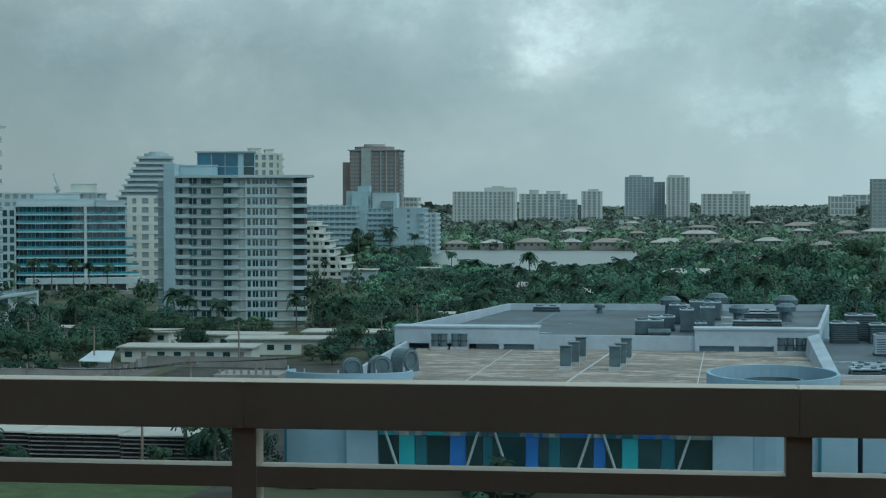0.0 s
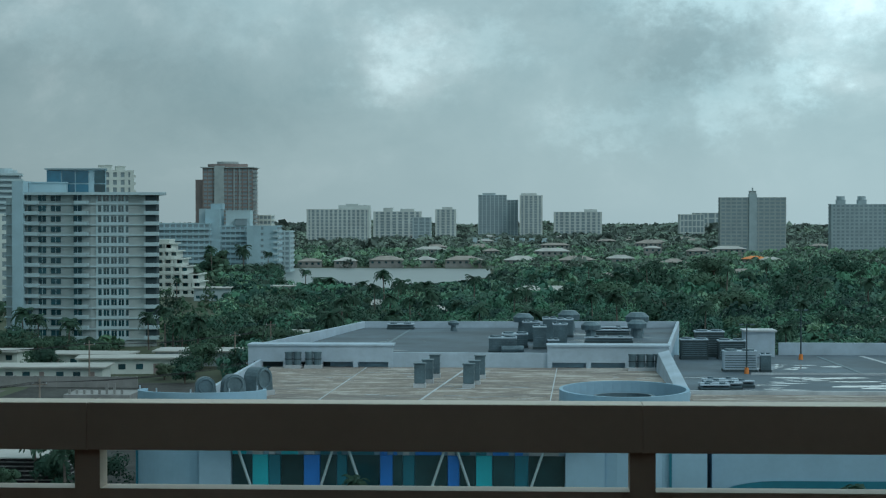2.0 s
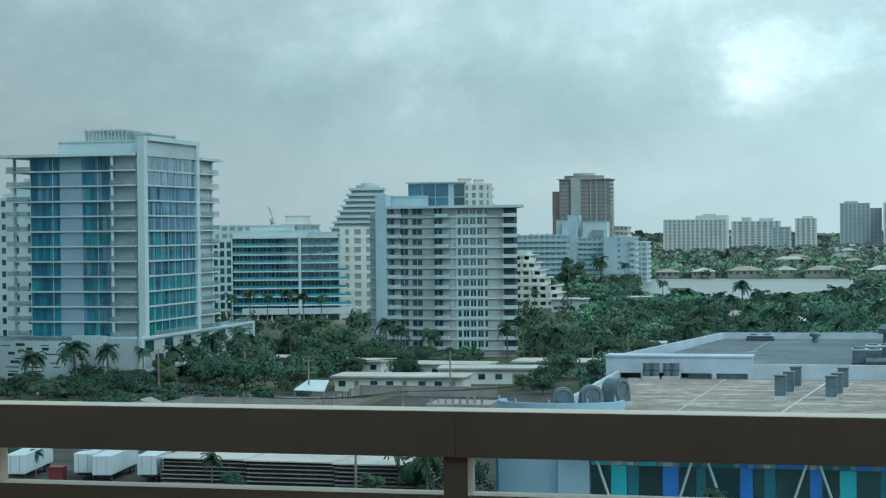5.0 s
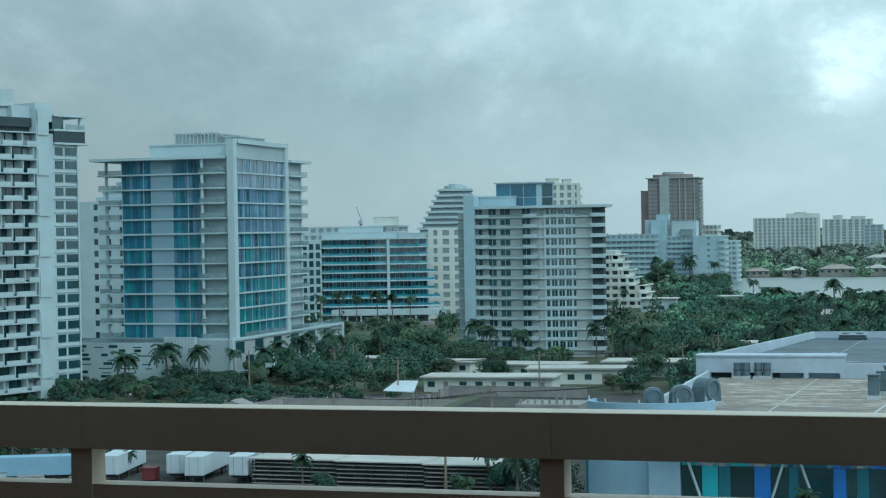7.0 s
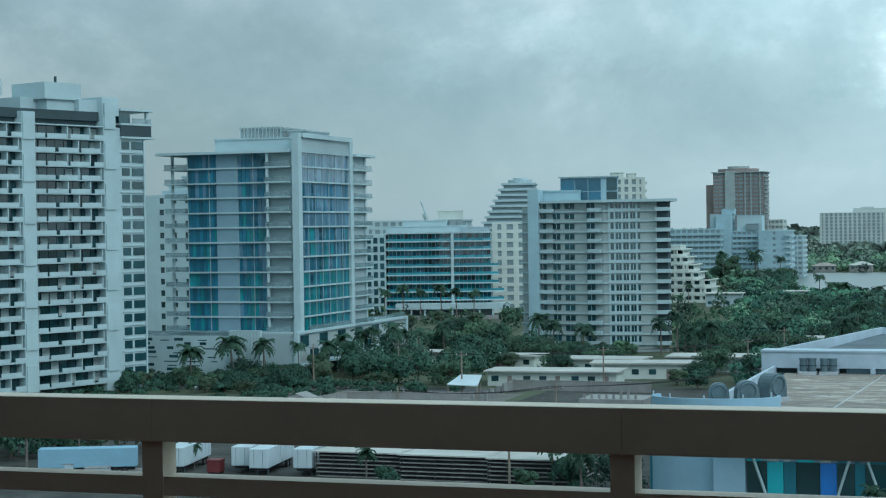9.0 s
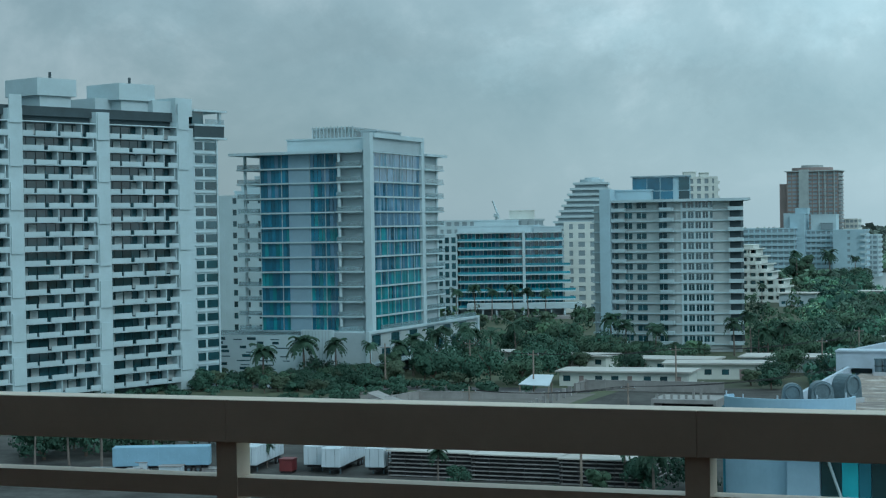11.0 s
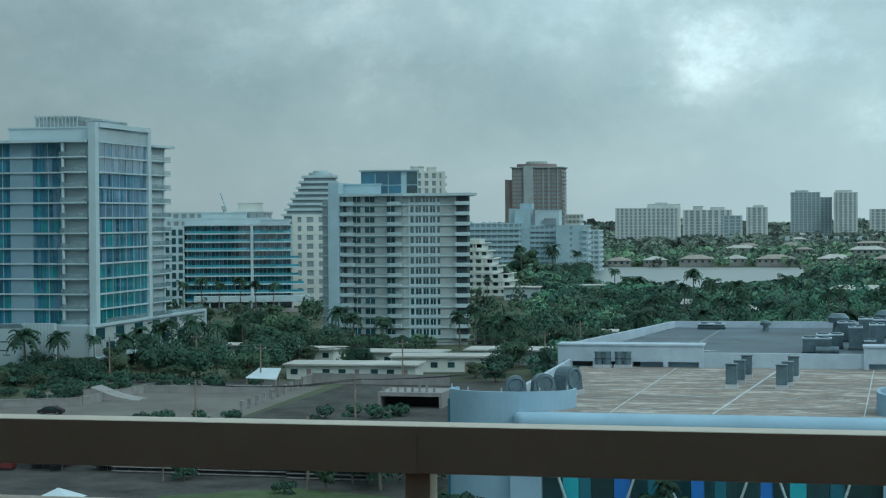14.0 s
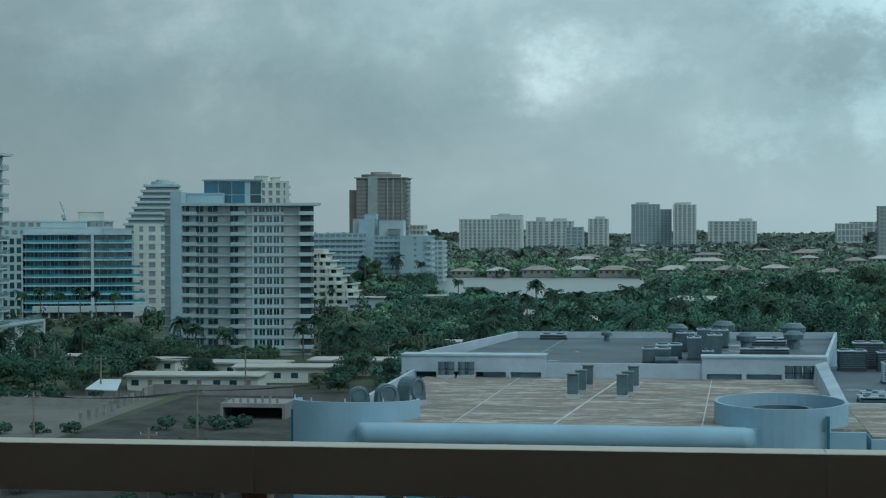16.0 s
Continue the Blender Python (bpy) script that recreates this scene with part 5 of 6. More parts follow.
def rack(x, y, L, D, rz=0, lv=6):
    t = thing("storage_rack", "long dark storage rack with pale shelf edges and a pale roof", "rack", x, y, 0, rz, group="storage racks")
    part("core", box(bmesh.new(), 0.2, L - 0.2, 0.6, D, 0, 3.3), M["darkwood"], t)
    for k in range(lv):
        z = 0.12 + k * 0.55
        part("shelf", box(bmesh.new(), 0, L, -0.1 + 0.02 * (k % 2), D, z, z + 0.1), M["paleedge"], t)
    for k in range(int(L / 2.4) + 1):
        part("upright", box(bmesh.new(), min(k * 2.4, L - 0.1), min(k * 2.4, L - 0.1) + 0.1, -0.02, 0.12, 0, 3.3), M["darkwood"], t)
    part("roof", box(bmesh.new(), -0.2, L + 0.2, -0.3, D + 0.2, 3.35, 3.52), M["roofwhite"], t, "pale weathered roof sheet")


rack(-94.0, 218.2, 12.0, 14, -1); rack(-81.8, 217.4, 12.2, 15, -1); rack(-69.4, 216.2, 11.5, 15, -1)


def low_wall(p, q, h=1.3, label="low grey block wall round the lot", m="concrete"):
    d = Vector((q[0] - p[0], q[1] - p[1]))
    t = thing("block_wall", label, "wall", p[0], p[1], 0, math.degrees(math.atan2(d.y, d.x)), group="lot walls")
    L = d.length
    part("wall", box(bmesh.new(), 0, L, -0.12, 0.12, 0, h), M[m], t)
    part("coping", box(bmesh.new(), 0, L, -0.2, 0.2, h, h + 0.12), M["paleedge"], t)
    n = max(2, int(L / 4))
    for k in range(n + 1):
        part("pier", box(bmesh.new(), k * (L - 0.4) / n, k * (L - 0.4) / n + 0.4, -0.22, 0.22, 0, h + 0.2), M[m], t)


low_wall((-150, 288), (-133, 296)); low_wall((-133, 296), (-130.5, 319), 1.5); low_wall((-130.5, 319), (-106, 322), 1.4); low_wall((-104.5, 343), (-76, 342), 2.0, "grey block boundary wall behind the yard"); low_wall((-104.4, 336), (-104.5, 343), 1.8)
for k in range(9):
    t = thing("fence_post", "short pale concrete fence post", "post", -101.4 - 0.31 * k, 291.2 + 5.0 * k, 0, group="fence posts")
    part("shaft", box(bmesh.new(), -0.28, 0.28, -0.28, 0.28, 0, 1.7), M["paleedge"], t); part("cap", box(bmesh.new(), -0.34, 0.34, -0.34, 0.34, 1.7, 1.85), M["paleedge"], t)
t = thing("concrete_bunker", "dark open concrete loading pit with bollards", "pit", -79.8, 301, 0)
part("roof", box(bmesh.new(), 0, 11.5, 0, 9, 2.0, 2.7), M["concrete"], t); part("back", box(bmesh.new(), 0, 11.5, 6, 9, 0, 2.0), M["darkwood"], t)
part("side", box(bmesh.new(), 0, 0.5, 0, 6, 0, 2.0), M["concrete"], t); part("side", box(bmesh.new(), 11, 11.5, 0, 6, 0, 2.0), M["concrete"], t)
for k in range(8):
    part("bollard", box(bmesh.new(), 0.6 + k * 1.3, 1.0 + k * 1.3, 1, 1.4, 2.7, 3.5 + (1.1 if k in (5, 6) else 0)), M["concrete"], t)
t = thing("lean_to", "small pale tin lean-to on posts beside the wall", "shed", -109, 327, 0)
rf = bmesh.new(); v = [rf.verts.new(p) for p in ((-3, -3, 2.6), (3.2, -3, 2.4), (2.2, 3, 4.0), (-2.2, 3, 4.0), (-3, -3, 2.75), (3.2, -3, 2.55), (2.2, 3, 4.15), (-2.2, 3, 4.15))]
for q in ((3, 2, 1, 0), (4, 5, 6, 7), (0, 1, 5, 4), (1, 2, 6, 5), (2, 3, 7, 6), (3, 0, 4, 7)):
    rf.faces.new([v[i] for i in q])
part("roof", rf, M["trailer"], t)
for px_, py2 in ((-2.8, -2.8), (3, -2.8), (1.8, 2.8), (-1.8, 2.8)):
    part("post", box(bmesh.new(), px_ - 0.12, px_ + 0.12, py2 - 0.12, py2 + 0.12, 0, 2.6), M["wood"], t)
t = thing("earth_ramp", "grey curved concrete ramp wall", "ramp", -134.5, 303, 0)
rb = bmesh.new(); n = 12
prof = [(9.0 * i / n, 2.3 * (1 - i / n) ** 1.6 + 0.3) for i in range(n + 1)]
f = [rb.verts.new((a, 0, b)) for a, b in prof] + [rb.verts.new((9, 0, 0)), rb.verts.new((0, 0, 0))]
b2 = [rb.verts.new((u.co.x, 5, u.co.z)) for u in f]
rb.faces.new(f[::-1]); rb.faces.new(b2)
for i in range(len(f)):
    j = (i + 1) % len(f)
    rb.faces.new((f[i], f[j], b2[j], b2[i]))
part("body", rb, M["concrete"], t)
part("kerb", box(bmesh.new(), -0.4, 9.2, -0.3, 0.0, 0, 0.35), M["paleedge"], t)


def car(x, y, rz, m="trailer", label="white saloon car parked on the street"):
    t = thing("car", label, "car", x, y, 0, rz, group="parked cars")
    bm = bmesh.new()
    prof = [(-2.2, 0.35), (-2.25, 0.8), (-1.5, 0.95), (-0.8, 1.42), (0.8, 1.45), (1.5, 1.0), (2.2, 0.9), (2.25, 0.35)]
    a, b = [bm.verts.new((px, -0.86, pz)) for px, pz in prof], [bm.verts.new((px, 0.86, pz)) for px, pz in prof]
    bm.faces.new(a); bm.faces.new(b[::-1])
    for i in range(len(prof)):
        j = (i + 1) % len(prof)
        bm.faces.new((a[j], a[i], b[i], b[j]))
    bmesh.ops.bevel(bm, geom=bm.edges[:], offset=0.07, segments=2, affect="EDGES")
    part("body", bm, M[m], t)
    for s in (-0.875, 0.875):
        part("window", box(bmesh.new(), -0.9, 0.9, s - 0.012, s + 0.012, 0.98, 1.32), M["glass"], t)
        for xx in (-1.4, 1.4):
            w = part("wheel", bar(bmesh.new(), (xx, s - 0.1, 0.33), (xx, s + 0.1, 0.33), 0.33, 12), M["black"], t)
            part("rim", bar(bmesh.new(), (xx, s - 0.11, 0.33), (xx, s + 0.11, 0.33), 0.2, 10), M["steel"], w)


car(-132, 281, 5, "black", "black saloon car parked by the lot wall")
for x, y, m, rz in ((-168, 333, "trailer", 5), (-160, 337.5, "trailer", 12), (-165, 339, "recess", 8), (-172, 336, "steel", 3)):
    car(x, y, rz, m, {"trailer": "white car parked on the street", "recess": "dark grey car parked on the street", "steel": "silver car parked on the street"}[m])
t = thing("parasol", "white pitched canopy tent in the yard", "canopy", -86.2, 185.2, 0)
tb = bmesh.new(); base = [tb.verts.new(p) for p in ((-2.4, -2.4, 1.9), (2.4, -2.4, 1.9), (2.4, 2.4, 1.9), (-2.4, 2.4, 1.9))]; ap = tb.verts.new((0, 0, 3.1)); low = tb.verts.new((0, 0, 2.8))
for i in range(4):
    tb.faces.new((base[i], base[(i + 1) % 4], ap)); tb.faces.new((base[(i + 1) % 4], base[i], low))
part("cover", tb, M["trailer"], t)
for sx in (-2.2, 2.2):
    for sy in (-2.2, 2.2):
        part("leg", bar(bmesh.new(), (sx, sy, 0), (sx, sy, 1.98), 0.05), M["steel"], t)
t = thing("pallet_stack", "pale timber pallets and crates stacked in the yard", "pallets", -128, 212, 0, 12)
for k, (a, b, c, d, h) in enumerate(((-8, -2, 0, 2, 0.5), (-1, 1, -1, 1, 1.6), (-1.2, 0.8, -4, -2.4, 1.0), (3, 6, -2, 0, 1.2), (5, 12, 1, 3, 0.5))):
    part("crate", box(bmesh.new(), a, b, c, d, 0, h), M["paleedge" if k % 2 == 0 else "trailer"], t)
    part("slat", box(bmesh.new(), a - 0.1, b + 0.1, c - 0.1, d + 0.1, h, h + 0.12), M["paleedge"], t)


def pole(x, y, h=9.5, label="weathered wooden utility pole with crossarm"):
    t = thing("utility_pole", label, "utility pole", x, y, 0, group="utility poles")
    part("shaft", bar(bmesh.new(), (0, 0, 0), (0, 0, h), 0.2, 8, 0.13), M["wood"], t)
    arm = part("crossarm", box(bmesh.new(), -1.1, 1.1, -0.07, 0.07, h - 0.9, h - 0.75), M["wood"], t)
    for xx in (-1.0, 0, 1.0):
        part("insulator", bar(bmesh.new(), (xx, 0, h - 0.75), (xx, 0, h - 0.5), 0.07, 6), M["trailer"], arm)


POLES = [(-110, 327.2), (-133.9, 356), (-86, 344), (-62, 372), (-47, 300), (-52, 345), (-64, 208), (-95, 252), (-73, 262), (-148, 343), (-60, 410)]
for x, y in POLES:
    pole(x, y, 9.0)


def wire(p, q, sag=0.8):
    t = thing("overhead_wire", "thin dark overhead wire sagging between poles", "wire", group="overhead wires")
    bm = bmesh.new(); n = 8
    pts = [Vector(p).lerp(Vector(q), i / n) - Vector((0, 0, sag * 4 * (i / n) * (1 - i / n))) for i in range(n + 1)]
    rings = [[bm.verts.new(p + Vector(o) * 0.035) for o in ((1, 0, 0), (0, 0, 1), (-1, 0, 0), (0, 0, -1))] for p in pts]
    for a, b in zip(rings, rings[1:]):
        for i in range(4):
            bm.faces.new((a[i], a[(i + 1) % 4], b[(i + 1) % 4], b[i]))
    part("cable", bm, M["black"], t)


for a, b in (((-47, 300), (-52, 345)), ((-52, 345), (-60, 410)), ((-73, 262), (-47, 300)), ((-64, 208), (-73, 262)), ((-110, 327.2), (-86, 344)), ((-86, 344), (-62, 372)), ((-62, 372), (-60, 410)), ((-133.9, 356), (-110, 327.2)), ((-95, 252), (-73, 262))):
    for dx, dz in ((-1, 8.5), (0, 8.5), (1, 8.5)):
        wire((a[0] + dx, a[1], dz), (b[0] + dx, b[1], dz))


# ---- low houses ----
def flat_house(x, y, w, d, h, rz=0, label="low cream motel wing with a flat white roof", m="cream"):
    t = thing("motel_wing", label, "house", x, y, 0, rz, group="low flat-roofed buildings")
    part("wall", box(bmesh.new(), -w / 2, w / 2, 0, d, 0, h), M[m], t)
    part("roof", box(bmesh.new(), -w / 2 - 0.7, w / 2 + 0.7, -0.9, d + 0.7, h, h + 0.32), M["roofwhite"], t, "flat white roof with overhang")
    k = int(w / 3.2)
    for i in range(k):
        xx = -w / 2 + (i + 0.25) * w / k
        part("door" if i % 3 == 1 else "window", box(bmesh.new(), xx, xx + (0.95 if i % 3 == 1 else 1.5), -0.05, 0.06, 0.05 if i % 3 == 1 else 1.0, 2.15), M["glass" if i % 3 != 1 else "brown"], t)


flat_house(-99, 352, 27, 9, 2.9, 3); flat_house(-84, 372, 22, 8, 3.2, 8); flat_house(-70, 392, 26, 10, 3.2, 2, "low building with a grey-white flat roof", "grey"); flat_house(-122, 395, 14, 8, 2.8, -5)
flat_house(-98, 385, 20, 8, 3.0, -3); flat_house(-58, 452, 16, 10, 3.5, 0); flat_house(-140, 400, 16, 8, 3, 0, "low cream house with a flat white roof"); flat_house(-126, 700, 14, 12, 5, 4, "pale two-storey house by the water", "grey"); flat_house(-100, 720, 14, 10, 5.0, 0, "pale house by the water")


def hip_house(x, y, w, d, h, roof="tile", label="low house with a pale hipped roof among trees", rz=0):
    t = thing("house", label, "house", x, y, 0, rz, group="suburban houses")
    part("wall", box(bmesh.new(), -w / 2, w / 2, 0, d, 0, h), M["concrete"], t)
    bm = bmesh.new(); o, rh = 0.8, min(w, d) * 0.2
    e = [bm.verts.new(p) for p in ((-w / 2 - o, -o, h), (w / 2 + o, -o, h), (w / 2 + o, d + o, h), (-w / 2 - o, d + o, h))]
    r = [bm.verts.new((-w / 2 + d / 2, d / 2, h + rh)), bm.verts.new((w / 2 - d / 2, d / 2, h + rh))] if w > d else [bm.verts.new((-0.3, d / 2, h + rh)), bm.verts.new((0.3, d / 2, h + rh))]
    for q in ((e[0], e[1], r[1], r[0]), (e[1], e[2], r[1]), (e[2], e[3], r[0], r[1]), (e[3], e[0], r[0]), (e[3], e[2], e[1], e[0])):
        bm.faces.new(q)
    part("roof", bm, M[roof], t)
    for i in range(max(2, int(w / 4))):
        xx = -w / 2 + (i + 0.3) * w / max(2, int(w / 4))
        part("window", box(bmesh.new(), xx, xx + 1.6, -0.05, 0.05, h - 2.2, h - 0.8), M["glass"], t)


# the orange roof is a sunlit one, its glow put into the colour
HOUSES = [(5, 693, 24, 10, 4.4, "roofwhite"), (-30, 565, 9, 7, 3.6, "roofwhite"), (65, 973, 14, 9, 4, "roofwhite"), (119, 720, 12, 9, 3.8, "roofwhite"), (153, 1220, 16, 10, 5, "orange"), (163, 1216, 14, 9, 4.6, "roofwhite"),
          (-95, 1172, 22, 14, 5.0, "tile"), (-44, 1174, 24, 14, 5.0, "tile"), (-6, 1176, 22, 14, 5.0, "roofwhite"), (31, 1178, 24, 14, 5.0, "tile"), (-122, 1170, 14, 12, 4.5, "roofwhite"), (-70, 1182, 14, 12, 5.0, "roofwhite"), (-146, 1175, 16, 10, 4.0, "tile"), (60, 1185, 18, 12, 6, "roofwhite"), (90, 1120, 16, 12, 5, "tile"), (40, 860, 16, 10, 4.5, "tile"), (84, 800, 12, 9, 4, "tile"), (110, 930, 14, 10, 4.5, "tile"), (150, 1000, 14, 10, 4.5, "roofwhite"), (-52, 600, 10, 8, 3.6, "roofwhite"), (125, 560, 12, 9, 4.5, "tile"), (98, 500, 12, 8, 4, "tile")]
hr = random.Random(5)
for k in range(34):
    y = hr.uniform(1230, 2500)
    HOUSES.append((y * hr.uniform(-0.16, 0.21), y, hr.uniform(12, 26), hr.uniform(9, 13), hr.uniform(5.5, 9.5), hr.choice(("roofwhite", "tile", "tile"))))
for x, y, w, d, h, r in HOUSES:
    hip_house(x, y, w, d, h, r, {"roofwhite": "house with a white roof among trees", "tile": "house with a tan hipped roof among trees", "orange": "house among trees with a sunlit glow painted as orange roof"}[r])
for k in range(7):
    t = thing("motor_yacht", "white motor yacht moored far across the water", "boat", -60 + k * 13 + hr.uniform(-4, 4), 1900 + hr.uniform(-40, 40), 0, hr.uniform(-20, 20), group="moored yachts")
    part("hull", prism(bmesh.new(), [(-8, -2), (6, -2), (10, 0), (6, 2), (-8, 2)], 0, 4.5), M["white"], t); part("cabin", box(bmesh.new(), -5, 4, -1.5, 1.5, 4.5, 8), M["white"], t); part("bridge", box(bmesh.new(), -3, 2, -1.2, 1.2, 8, 11.5), M["white"], t)


# ---- trees ----
def mesh_np(name, verts, quads, material, normals=None, tone=None):
    me = bpy.data.meshes.new(name)
    verts, quads = np.asarray(verts, np.float32), np.asarray(quads, np.int32)
    me.vertices.add(len(verts)); me.vertices.foreach_set("co", verts.ravel())
    me.loops.add(quads.size); me.loops.foreach_set("vertex_index", quads.ravel())
    me.polygons.add(len(quads)); me.polygons.foreach_set("loop_start", np.arange(0, quads.size, 4, dtype=np.int32))
    me.update(calc_edges=True)
    if normals is not None:
        me.normals_split_custom_set_from_vertices(normals)
    me.materials.append(material)
    at = me.attributes.new("tone", "FLOAT", "POINT")
    at.data.foreach_set("value", np.ones(len(verts), np.float32) if tone is None else np.asarray(tone, np.float32))
    return me


def soft(nn, up=0.55):
    """Leaf normals leaned to the sky, as a soft crown catches light; four to a clump."""
    m = nn * 0.75 + np.array([0, 0, up])
    return np.repeat(m / np.linalg.norm(m, axis=1, keepdims=True), 4, 0).astype(np.float32)


def leaf_quads(rng, centres, normals, size):
    """Small bent leaf clumps, one quad each, turned about their normals."""
    n = len(centres)
    a = rng.normal(size=(n, 3))
    u = np.cross(normals, a); u /= np.linalg.norm(u, axis=1, keepdims=True) + 1e-9
    v = np.cross(normals, u)
    s = (size * rng.uniform(0.55, 1.3, n))[:, None]
    bend = normals * s * rng.uniform(-0.25, 0.25, (n, 1))
    q = np.stack([centres - u * s - v * s * 0.7 + bend, centres + u * s - v * s * 0.6, centres + u * s * 0.8 + v * s * 0.8 + bend, centres - u * s * 0.7 + v * s], 1)
    return q.reshape(-1, 3)


def crown_points(rng, n, r, h, z0, lobes=9):
    """Points and outward ways over a lumpy crown."""
    ang, rad = rng.uniform(0, 2 * np.pi, lobes), r * np.sqrt(rng.uniform(0.05, 0.75, lobes))
    c = np.stack([rad * np.cos(ang), rad * np.sin(ang), z0 + h * rng.uniform(0.18, 0.75, lobes) - 0.2 * rad], 1)
    lr = r * rng.uniform(0.32, 0.55, lobes)
    k = rng.integers(0, lobes, n)
    d = rng.normal(size=(n, 3)); d[:, 2] = d[:, 2] * 0.8 + 0.25; d /= np.linalg.norm(d, axis=1, keepdims=True)
    p = c[k] + d * (lr[k] * rng.uniform(0.75, 1.08, n))[:, None] * np.array([1, 1, 0.75])
    nn = d + rng.normal(scale=0.2, size=(n, 3)); nn /= np.linalg.norm(nn, axis=1, keepdims=True)
    return p, nn


rng = np.random.default_rng(7)
TREES = []
for k, (r, h, m) in enumerate(((3.6, 7.5, "leafa"), (4.4, 8.5, "leafb"), (3.0, 6.5, "leafc"), (5.2, 9.0, "leafa"), (2.4, 8.5, "leafb"))):
    t = thing("tree", ("dark green broadleaf tree with dense uneven crown", "mid green spreading tree with broad crown", "olive green small tree with loose crown", "large dark green tree with wide crown", "slim green tree with tall crown")[k], "tree", 0, 0, 0, group="street trees")
    bm = bmesh.new()
    bar(bm, (0, 0, 0), (0.1, 0, h * 0.42), 0.28, 7, 0.18)
    for i in range(5):
        a = i * 1.26 + k
        bar(bm, (0.1, 0, h * 0.36), (r * 0.55 * math.cos(a), r * 0.55 * math.sin(a), h * 0.7), 0.13, 5, 0.05)
    part("trunk", bm, M["bark"], t)
    p, nn = crown_points(rng, 1700, r, h * 0.8, h * 0.15, 18)
    v = leaf_quads(rng, p, nn, 0.23)
    part("crown", mesh_np("crown", v, np.arange(len(v)).reshape(-1, 4), M[m], soft(nn)), None, t)
    TREES.append(t)

PALMS = []
for k, (h, L, nf) in enumerate(((8.0, 3.2, 28), (6.5, 3.6, 36), (10.5, 3.1, 26))):
    t = thing("palm_tree", ("slim palm with drooping fronds", "stout palm with a full round head of fronds", "tall slim palm with a loose crown")[k], "palm", 0, 0, 0, group="palms")
    bm = bmesh.new()
    pts = [(0.35 * math.sin(1.3 * i / 6 + k), 0.25 * i / 6, h * i / 6) for i in range(7)]
    for i in range(6):
        bar(bm, pts[i], pts[i + 1], 0.26 - 0.02 * i, 7, 0.24 - 0.02 * i)
    part("trunk", bm, M["palmbark"], t)
    verts = []
    for f in range(nf):
        a = 2 * math.pi * f / nf + rng.uniform(-0.15, 0.15)
        up = rng.uniform(-0.1, 1.25)
        prev = None
        n = 7
        for i in range(n + 1):
            s = i / n
            rr_ = L * s * (1 - 0.18 * s)
            z = h + 0.2 + L * (up * s - 0.85 * s * s)
            c = np.array([pts[6][0] + rr_ * math.cos(a), pts[6][1] + rr_ * math.sin(a), z])
            wv = np.array([-math.sin(a), math.cos(a), 0]) * 0.7 * (math.sin(math.pi * min(s * 0.9 + 0.12, 1)) + 0.05)
            dz = np.array([0, 0, -0.26 * (0.2 + s)])
            cur = (c, c + wv + dz, c - wv + dz)
            if prev is not None:
                for side in (1, 2):
                    # leaflets: gaps along the rib
                    g = 0.12
                    a0, a1 = prev[0] * (1 - g) + cur[0] * g, cur[0]
                    b0, b1 = prev[side] * (1 - g * 2) + cur[side] * g * 2, cur[side]
                    verts += [a0, a1, b1, b0]
            prev = cur
    part("fronds", mesh_np("fronds", np.array(verts), np.arange(len(verts)).reshape(-1, 4), M["frond"]), None, t)
    PALMS.append(t)

# footprints where no tree stands: x0, x1, y0, y1
KEEP = [(-48, 132, 190, 312), (-46, 34, 262, 342), (-136, -92, 447, 480), (-200, -155, 352, 432), (-140, -97, 255, 340), (-150, -48, 150, 349), (-260, -186, 255, 322),
        (-247, -186, 596, 640), (-113, -84, 349, 364), (-97, -72, 370, 384), (-84, -56, 390, 406), (-130, -114, 393, 405), (-109, -87, 383, 395), (-67, -49, 450, 464), (-150, -131, 398, 410),
        (-161, -134, 730, 757), (-140, -105, 686, 708), (-108, -92, 716, 732), (-225, -145, 1035, 1070), (-206, -186, 648, 672), (-247, -225, 448, 472), (-260, -165, 600, 606)]
for x, y, w, d, h, r in HOUSES:
    KEEP.append((x - w / 2 - 2, x + w / 2 + 2, y - (11 if y < 1100 else 4 if y < 1300 else 26), y + d + 2))


def lake(x, y):
    return -118 - (y - 800) * 0.11 < x < min(-20, -60 + (y - 780) * 0.18) and 780 < y < 1162


def free(x, y):
    return not lake(x, y) and not any(a < x < b and c < y < d for a, b, c, d in KEEP)


def cap_at(x, y):
    """The most a tree may rise and still leave the lagoon and the condominium in sight."""
    a = x / y
    if -0.288 < a < -0.205 and y < 449:
        return max(1.5, 32.5 - 0.0635 * y)   # the foot of the condominium stays in sight
    if -0.140 < a < -0.018 and y < 1000:
        near = 845 + max(0, a + 0.08) * 2300 + min(235, max(0, -0.094 - a) * 9500)
        return max(0.0, 33 * (1 - y / near))
    return 99.0


tr = random.Random(12)
count = 0
